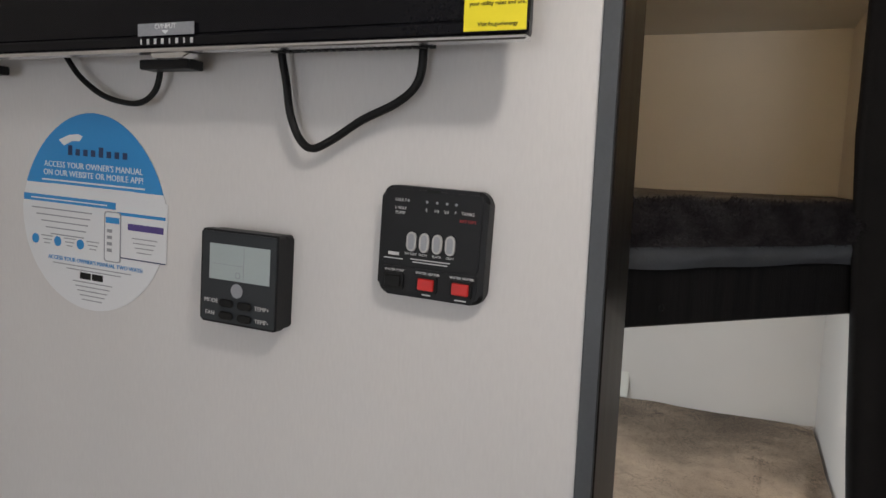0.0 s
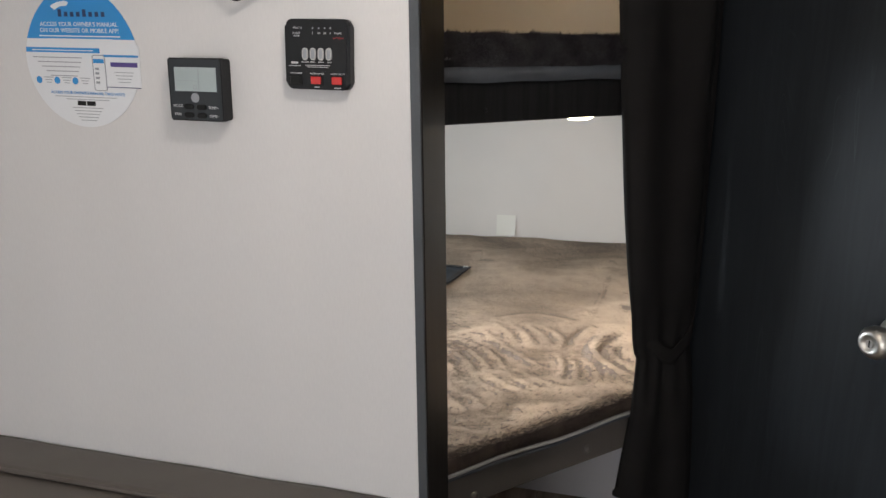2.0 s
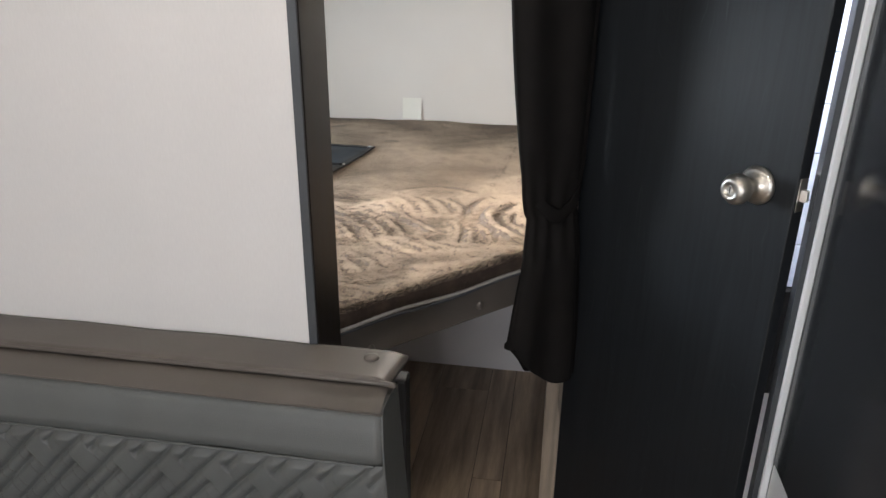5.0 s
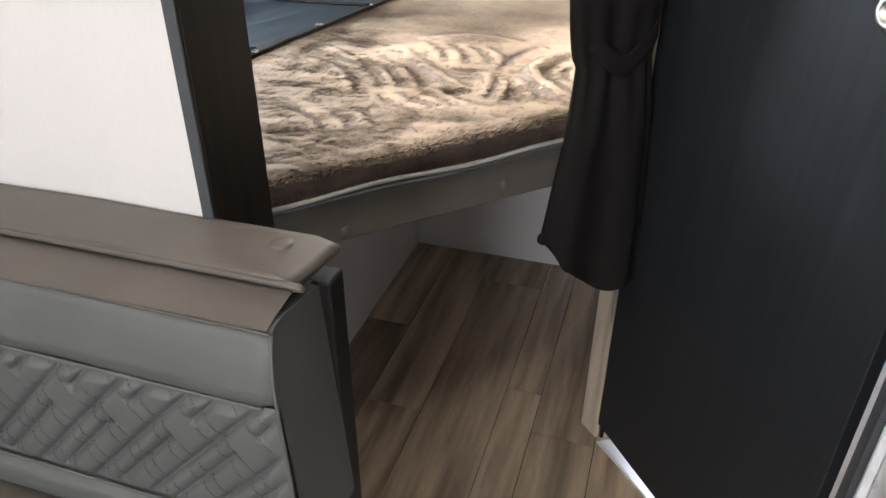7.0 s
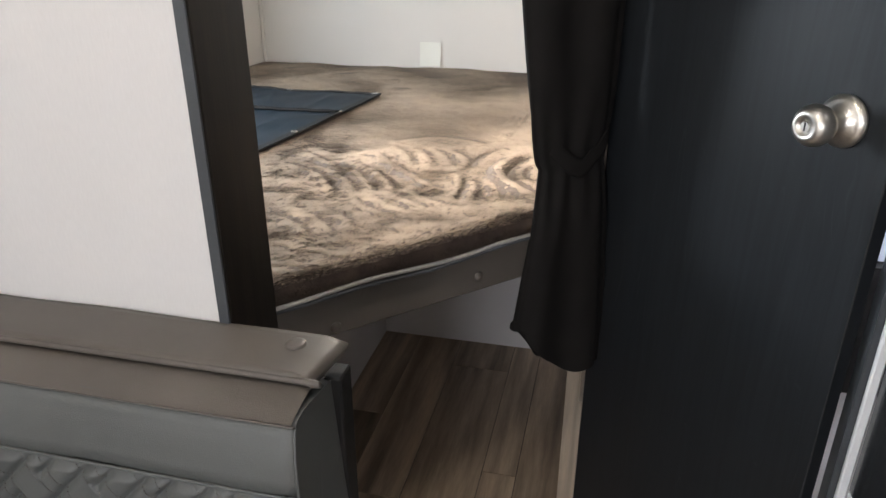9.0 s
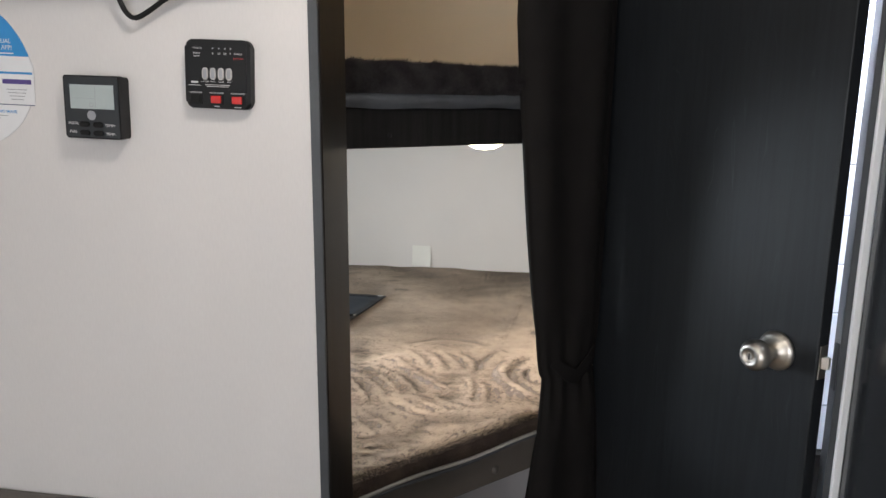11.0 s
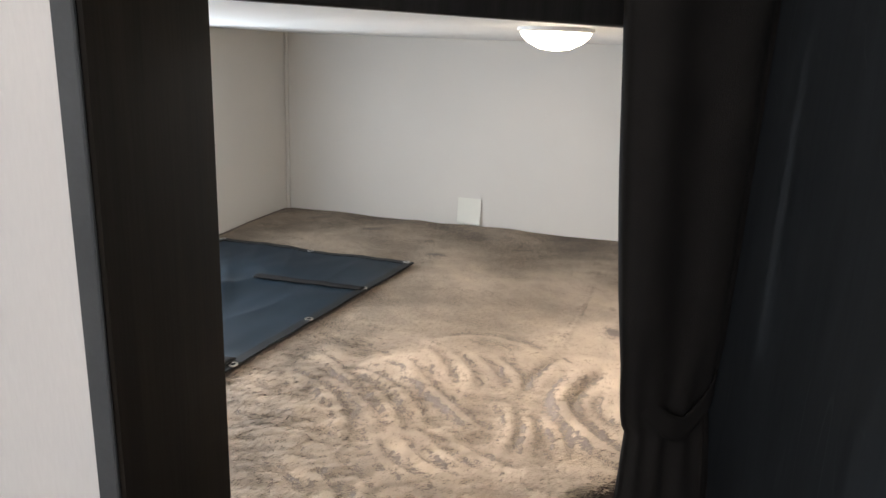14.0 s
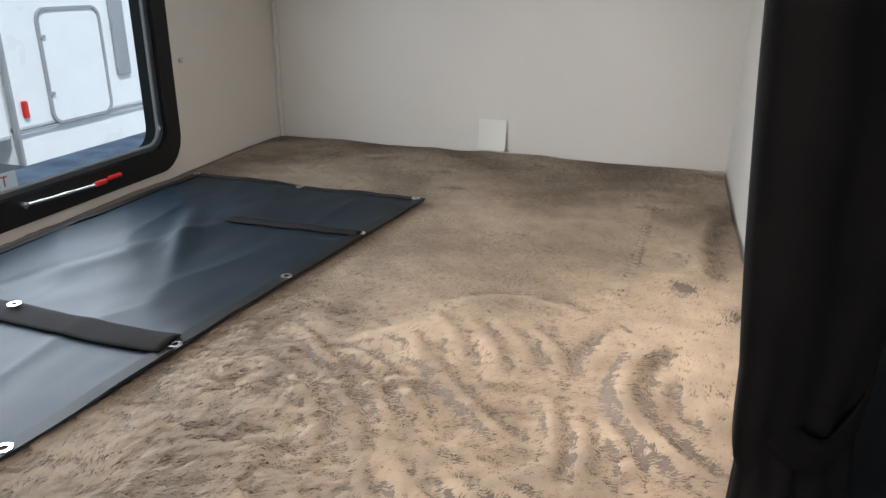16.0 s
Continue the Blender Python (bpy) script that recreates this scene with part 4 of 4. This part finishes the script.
# ---- black sheet with grommets on the bunk ----
mt = thing("vinyl_sheet", "black vinyl sheet with steel grommets lying on the bunk", "tarp")
C00, C10, C01, C11 = Vector((-0.835, 0.42)), Vector((-0.362, 0.432)), Vector((-0.805, 1.368)), Vector((-0.252, 1.350))


def mat_z(x, y):
    fold = 0.010 * math.exp(-((x + 0.60 + 0.55 * (y - 1.05)) / 0.022) ** 2) * math.exp(-((y - 1.02) / 0.13) ** 2)
    fold += 0.006 * math.exp(-((x + 0.66 - 0.4 * (y - 0.8)) / 0.03) ** 2) * math.exp(-((y - 0.85) / 0.16) ** 2)
    return BED_Z + 0.0075 + 0.0035 * noise.noise((x * 7, y * 5, 3)) + 0.0012 * noise.noise((x * 24, y * 13, 5)) + 0.0035 * (1 - abs(noise.noise((x * 5 + y * 3, y * 4 - x * 2, 7)))) ** 6 + fold


def mat_at(u, v):
    p = C00 * (1 - u) * (1 - v) + C10 * u * (1 - v) + C01 * (1 - u) * v + C11 * u * v
    bow = 0.008 * math.sin(math.pi * min(1, v * 1.02)) ** 1.5
    p.x -= bow * u
    return (p.x, p.y, mat_z(p.x, p.y))


sh = part("sheet", sheet(mat_at, 110, 170), MAT, mt, "", True)
sh.modifiers.new("thickness", "SOLIDIFY").thickness = 0.0012
for (ua, va), (ub, vb) in (((1, 0), (1, 1)), ((0, 1), (1, 1)), ((0, 0), (1, 0)), ((0, 0), (0, 1))):
    n = 40
    line = [mat_at(ua + (ub - ua) * i / n, va + (vb - va) * i / n) for i in range(n + 1)]
    bm = bmesh.new()
    inn = (C00 + C11) / 2
    rows = []
    for x, y, z in line:
        d = (inn - Vector((x, y)))
        d = Vector((-1, 0)) * 0.018 if ua == ub == 1 else Vector((0, -1)) * 0.018 if va == vb == 1 else Vector((0, 1)) * 0.018 if va == vb else Vector((1, 0)) * 0.018
        rows.append([bm.verts.new((x, y, z - 0.001)), bm.verts.new((x, y, z + 0.0022)), bm.verts.new((x + d.x, y + d.y, z + 0.0022)), bm.verts.new((x + d.x, y + d.y, z - 0.001))])
    for a, b in zip(rows, rows[1:]):
        for k in range(4):
            bm.faces.new((a[k], a[(k + 1) % 4], b[(k + 1) % 4], b[k]))
    part("hem", bm, RUBBER, mt, smooth=False)
for x, y in ((-0.262, 1.340), (-0.286, 1.116), (-0.315, 0.905), (-0.336, 0.670), (-0.364, 0.450), (-0.526, 1.345), (-0.789, 1.356)):
    x -= 0.006
    bm = ring([(0.0085 * math.cos(2 * math.pi * i / 20), 0.0085 * math.sin(2 * math.pi * i / 20)) for i in range(20)], [(0.0042 * math.cos(2 * math.pi * i / 20), 0.0042 * math.sin(2 * math.pi * i / 20)) for i in range(20)], 0, 0.0018)
    part("grommet", bm, CHROME, mt, "bright steel grommet", turn=Matrix.Translation((x, y, mat_z(x, y) + 0.0022)))
for x0, y0, x1, y1, w in ((-0.55, 1.105, -0.292, 1.112, 0.026), (-0.66, 0.678, -0.350, 0.670, 0.045)):
    def strap(u, v, x0=x0, y0=y0, x1=x1, y1=y1, w=w):
        x, y = x0 + (x1 - x0) * u, y0 + (y1 - y0) * u + w * (v - 0.5)
        return (x, y, mat_z(x, y) + 0.004 + 0.003 * math.sin(math.pi * v) * (0.6 + 0.4 * math.sin(u * 9)))
    sp = part("strap", sheet(strap, 30, 8), CURTAIN, mt, "folded black strap", True)
    sp.modifiers.new("thickness", "SOLIDIFY").thickness = 0.002
part("grommet", ring([(0.0085 * math.cos(2 * math.pi * i / 20), 0.0085 * math.sin(2 * math.pi * i / 20)) for i in range(20)], [(0.0042 * math.cos(2 * math.pi * i / 20), 0.0042 * math.sin(2 * math.pi * i / 20)) for i in range(20)], 0, 0.0018), CHROME, mt, "bright steel grommet", turn=Matrix.Translation((-0.602, 0.684, mat_z(-0.602, 0.684) + 0.009)))

tag_ = part("paper_tag", sheet(lambda u, v: (-0.270 + 0.074 * u, BACK_Y - 0.003 - 0.008 * (1 - v) ** 2 - 0.004 * u * (1 - v), 0.867 + 0.080 * v), 6, 8), TAPE)
tag_.modifiers.new("thickness", "SOLIDIFY").thickness = 0.0008
tagged(tag_, "small cream paper tag hanging on the end wall", "tag")

# ---- window in the bunk ----
wcy, wcz, ww, wh = (WY0 + WY1) / 2, (WZ0 + WZ1) / 2, WY1 - WY0, WZ1 - WZ0
WT = Matrix.Translation((WIN_X, wcy, wcz)) @ Matrix(((0, 0, 1, 0), (1, 0, 0, 0), (0, 1, 0, 0), (0, 0, 0, 1)))
win = thing("window_1", "dark framed awning window beside the bunk", "", WT, kind="structure")
part("window_frame", ring(rounded(ww + 0.026, wh + 0.026, 0.075, 10), rounded(ww - 0.060, wh - 0.075, 0.045, 10), 0.0, 0.009), RUBBER, win, "black inner frame")
part("reveal", ring(rounded(ww - 0.002, wh - 0.002, 0.06, 10), rounded(ww - 0.058, wh - 0.073, 0.045, 10), -0.049, -0.001), RUBBER, win)
part("sash", ring(rounded(ww - 0.060, wh - 0.075, 0.045, 10), rounded(ww - 0.078, wh - 0.093, 0.036, 10), -0.014, -0.003), TRIM, win, "charcoal sash edge")
part("glazing_bead", ring(rounded(ww - 0.0785, wh - 0.0935, 0.036, 10), rounded(ww - 0.0845, wh - 0.0995, 0.034, 10), -0.012, -0.006), GREYTRIM, win, "thin grey glazing bead")
pane = part("pane", prism(rounded(ww - 0.06, wh - 0.075, 0.04, 10), -0.0175, -0.0150), GLASS, win, "clear glass pane")
pane.visible_shadow = False
for z in (-0.165, 0.165):
    part("clip", box(ww / 2 - 0.040, ww / 2 - 0.034, z - 0.006, z + 0.006, -0.0145, -0.001, 0.001), CHROME, win)
part("prop_rod", tube([(0.945 - wcy, 0.917 - wcz, 0.014), (1.03 - wcy, 0.913 - wcz, 0.015), (1.115 - wcy, 0.909 - wcz, 0.014)], 0.0032), CHROME, win, "bright steel prop rod", True)
part("rod_pivot", lathe([(0, 0.018), (0.006, 0.017), (0.007, 0.009)], 14), CHROME, win, turn=Matrix.Translation((0.945 - wcy, 0.917 - wcz, 0)))
part("red_latch", box(1.108 - wcy, 1.140 - wcy, 0.905 - wcz, 0.915 - wcz, 0.010, 0.018, 0.003, 2), RED, win, "red latch")
part("red_latch", box(1.145 - wcy, 1.182 - wcy, 0.908 - wcz, 0.917 - wcz, 0.010, 0.017, 0.003, 2), RED, win, "red latch")
stud = part("snap_stud", lathe([(0, 0.009), (0.005, 0.008), (0.0055, 0.004), (0.003, 0.003), (0.003, 0)], 14), STEEL, None, "", True, Matrix.Translation((WIN_X, 1.425, 1.112)) @ Matrix.Rotation(radians(90), 4, "Y"))
tagged(stud, "small nickel snap stud on the side wall", "snap")

# ---- outside: neighbouring trailer on the lot ----
structure("ground", box(-400, 400, -400, 400, -0.80, -0.75), GROUND, "pale gravel lot")
NX = -2.6
tr = thing("travel_trailer", "white travel trailer parked alongside on the lot", "trailer")
part("body", box(NX - 2.3, NX, 2.53, 9.0, 0.60, 2.6, 0.02, 2), WHITEGEL, tr)
part("front_wall", box(NX - 2.3, NX - 0.02, -3.5, 2.515, 0.57, 2.6, 0.02, 2), WHITEGEL, tr)
part("skirt", prism([(NX - 2.2, 2.54), (NX - 0.012, 2.54), (NX - 0.012, 9.0), (NX - 2.2, 9.0)], 0.44, 0.598), WHITEGEL, tr, "white lower skirt")
part("belt_moulding", box(NX + 0.001, NX + 0.010, 2.53, 9.0, 0.592, 0.604, 0.002), GREYTRIM, tr)
part("corner_moulding", box(NX - 0.02, NX + 0.012, 2.516, 2.529, 0.45, 2.6, 0.003), GREYTRIM, tr)
HT = Matrix.Translation((NX + 0.001, 2.925, 0.865)) @ Matrix(((0, 0, 1, 0), (1, 0, 0, 0), (0, 1, 0, 0), (0, 0, 0, 1)))
hatch = part("hatch", prism(rounded(0.375, 0.51, 0.05, 6), 0, 0.006), WHITEGEL, tr, "white baggage hatch", turn=HT)
part("hatch_frame", ring(rounded(0.40, 0.535, 0.06, 6), rounded(0.372, 0.507, 0.048, 6), 0, 0.014), GREYTRIM, hatch)
for z in (-0.12, 0.14):
    part("hatch_hinge", box(-0.195, -0.165, z - 0.008, z + 0.008, 0.006, 0.018, 0.002), GREYTRIM, hatch)
part("hatch_frame", ring(rounded(0.40, 0.70, 0.06, 6), rounded(0.372, 0.672, 0.048, 6), 0, 0.014), GREYTRIM, tr, "grey hatch frame", turn=Matrix.Translation((NX + 0.001, 3.66, 0.985)) @ Matrix(((0, 0, 1, 0), (1, 0, 0, 0), (0, 1, 0, 0), (0, 0, 0, 1))))
part("vent_channel", box(NX + 0.001, NX + 0.025, 3.195, 3.285, 0.78, 1.9, 0.004), GREYTRIM, tr, "grey vertical channel")
part("marker_light", box(NX + 0.001, NX + 0.02, 2.565, 2.592, 0.66, 0.735, 0.004), RED, tr, "red marker light")
part("chassis", box(NX - 2.0, NX - 0.35, -3.0, 9.0, 0.33, 0.43, 0.01), GREYTRIM, tr, "grey chassis rail")
part("jack_leg", box(NX - 0.20, NX - 0.13, 2.80, 2.87, -0.75, 0.30, 0.005), RUBBER, tr, "black jack leg")
for y in (3.25, 4.1):
    wheel = part("wheel", lathe([(0.0, -0.10), (0.20, -0.10), (0.33, -0.09), (0.35, -0.06), (0.35, 0.06), (0.33, 0.09), (0.20, 0.10), (0.19, 0.06), (0, 0.06)], 28), RUBBER, tr, "black tyre", True, Matrix.Translation((NX - 0.18, y, -0.40)) @ Matrix.Rotation(radians(90), 4, "Y"))
    part("rim", lathe([(0, 0.09), (0.06, 0.085), (0.18, 0.065), (0.19, 0.07)], 20), CHROME, wheel, smooth=True)
for z in (0.70, 1.08):
    part("door_hinge", lathe([(0, 0.03), (0.018, 0.028), (0.02, 0.0)], 12), RUBBER, tr, turn=Matrix.Translation((NX - 0.02, 2.42, z)) @ Matrix.Rotation(radians(90), 4, "Y"))
sg = thing("exit_sticker", "white sticker with red exit lettering on the window pane", "sticker", Matrix.Translation((WIN_X - 0.0190, 0.922, 0.955)) @ Matrix(((0, 0, 1, 0), (1, 0, 0, 0), (0, 1, 0, 0), (0, 0, 0, 1))))
part("sheet", prism(rounded(0.092, 0.034, 0.003, 3), 0, 0.0008), PAPER, sg)
words("EXIT", 0.027, RED, sg, Matrix.Translation((0, 0.001, 0.0011)))

# ---- floor planks ----
WIDTHS = (0.150, 0.145, 0.185, 0.090)              # boards of mixed width, from x = -0.33 eastwards
STARTS = (0.10, 0.715, 0.398, 0.86)
LONG = 0.934
for i in range(-4, 14):
    wd, x0 = WIDTHS[i % 4], -0.33 + (i // 4) * sum(WIDTHS) + sum(WIDTHS[:i % 4])
    if x0 + wd < WIN_X or x0 > 1.6:
        continue
    y = STARTS[i % 4] - 7 * LONG - 0.31 * (i // 4)
    while y < BACK_Y:
        y0, y1 = max(y, -3.0), min(y + LONG, BACK_Y)
        if y1 - y0 > 0.02:
            xa, xb = max(x0, WIN_X), min(x0 + wd, 1.6)
            part("plank", box(xa + 0.0010, xb - 0.0010, y0 + 0.0010, y1 - 0.0010, -0.004, 0.0, 0.0006), PLANK, fl)
        y += LONG

# ---- bathroom tiles ----
for row in range(12):
    for col in range(4):
        part("tile", box(0.602 + 0.2 * col, 0.799 + 0.2 * col, 0.665, 0.6715, 0.780 + 0.1 * row, 0.8775 + 0.1 * row, 0.001), TILE, shower)

# ---- pile of the plush cover ----
rnd = np.random.RandomState(3)
many = 1250000
fx, fy = rnd.uniform(WEST + 0.01, EAST - 0.004, many), rnd.uniform(0.15, NORTH - 0.01, many)
ff = np.maximum(0.108, 0.463 + 1.10 * (fx - 0.197))
gi, gj = ((fx - GX[0]) / STEP).astype(int), ((fy - GY[0]) / STEP).astype(int)
fluff, bare = FLUFF[gi, gj], BARE[gi, gj]
fade = np.clip(1.0 - (fy - 1.38 - 0.10 * WAVE[gi, gj]) * 1.9, 0.25, 1) * np.clip(1 - 1.6 * np.clip(SOFT[gi, gj] - 0.30 + 0.6 * WAVE[gi, gj], 0, 1), 0, 1)
fade *= ~((fy < 1.335) & (fy > 0.45) & (fx < -0.375 + 0.119 * (fy - 0.43)))      # none under the vinyl sheet
# Pale fibres thin out here so the front rim looks shaded.
rim_ = np.clip((fy - ff - 0.014) / (0.022 + 0.02 * SOFT[gi, gj]), 0, 1)
stay = (fy > ff + 0.012) & (rnd.uniform(0, 1, many) < 0.97 * fade * (1 - 0.92 * bare) * (0.15 + 0.85 * rim_))
fx, fy, ff, gi, gj, fluff = fx[stay], fy[stay], ff[stay], gi[stay], gj[stay], fluff[stay]
bow = np.sqrt(np.clip(1 - (1 - np.clip((fy - ff) / 0.046, 0, 1)) ** 2, 0, 1))
fz = 0.822 + (BED_Z + RELIEF[gi, gj] - 0.822) * bow
way = LAY[gi, gj] + rnd.normal(0, 1, len(fx)) * (0.12 + 0.30 * fluff)
ln = rnd.uniform(0.0045, 0.009, len(fx)) * (0.7 + 0.4 * fluff)
rise = ln * (0.08 + 0.22 * fluff * rnd.uniform(0.4, 1.2, len(fx)))
wide = 0.0007 + 0.0003 * rnd.uniform(0, 1, len(fx))
cw, sw = np.cos(way), np.sin(way)
tri = np.stack([np.stack([fx - sw * wide, fy + cw * wide, fz], 1), np.stack([fx + sw * wide, fy - cw * wide, fz], 1), np.stack([fx + cw * ln, fy + sw * ln, fz + rise + 0.0006], 1)], 1)
verts = tri.reshape(-1, 3).tolist()
faces = np.arange(len(verts)).reshape(-1, 3).tolist()
me = bpy.data.meshes.new("nap")
me.from_pydata(verts, [], faces)
me.materials.append(FIBRE)
fur = new("nap", me)
fur.parent = lower
tagged(fur, "short brown pile fibres", kind="stuff")
# Fibres along the front edge in the same shaded colour.
verts, faces = [], []
for _ in range(26000):
    x = rnd.uniform(-0.17, 0.335)
    k = rnd.uniform(0, 1)
    y, z = front(x) - 0.002 + 0.024 * k * k, 0.820 + 0.036 * k
    a = rnd.normal(-0.8, 0.5)
    ln = rnd.uniform(0.004, 0.009)
    i = len(verts)
    dx, dy = math.cos(a) * ln * 0.6, math.sin(a) * ln * 0.6
    verts += [(x - 0.0006, y, z), (x + 0.0006, y + 0.0004, z), (x + dx, y + dy, z + ln * rnd.uniform(-0.7, 0.8))]
    faces.append((i, i + 1, i + 2))
me = bpy.data.meshes.new("border_fringe")
me.from_pydata(verts, [], faces)
me.materials.append(SHADEFUR)
rim = new("border_fringe", me)
rim.parent = lower
tagged(rim, "short brown pile fibres coloured as shaded", kind="stuff")
verts, faces = [], []
for _ in range(22000):
    u, k = rnd.uniform(0.22, 0.85), rnd.uniform(0, 1) ** 0.8
    p = Vector(upper_fur(u, 0.56 * k))
    ln = rnd.uniform(0.004, 0.010)
    i = len(verts)
    verts += [tuple(p + Vector((-0.0007, 0, 0))), tuple(p + Vector((0.0007, 0, 0.0004))), tuple(p + Vector((rnd.normal(0.1, 0.45), rnd.uniform(-0.8, -0.1), rnd.uniform(-0.5, 0.9))) * ln)]
    faces.append((i, i + 1, i + 2))
me = bpy.data.meshes.new("fringe")
me.from_pydata(verts, [], faces)
me.materials.append(DARKFUR)
rim = new("fringe", me)
rim.parent, rim.matrix_basis = upper, RAILT
tagged(rim, "short charcoal pile fibres", kind="stuff")
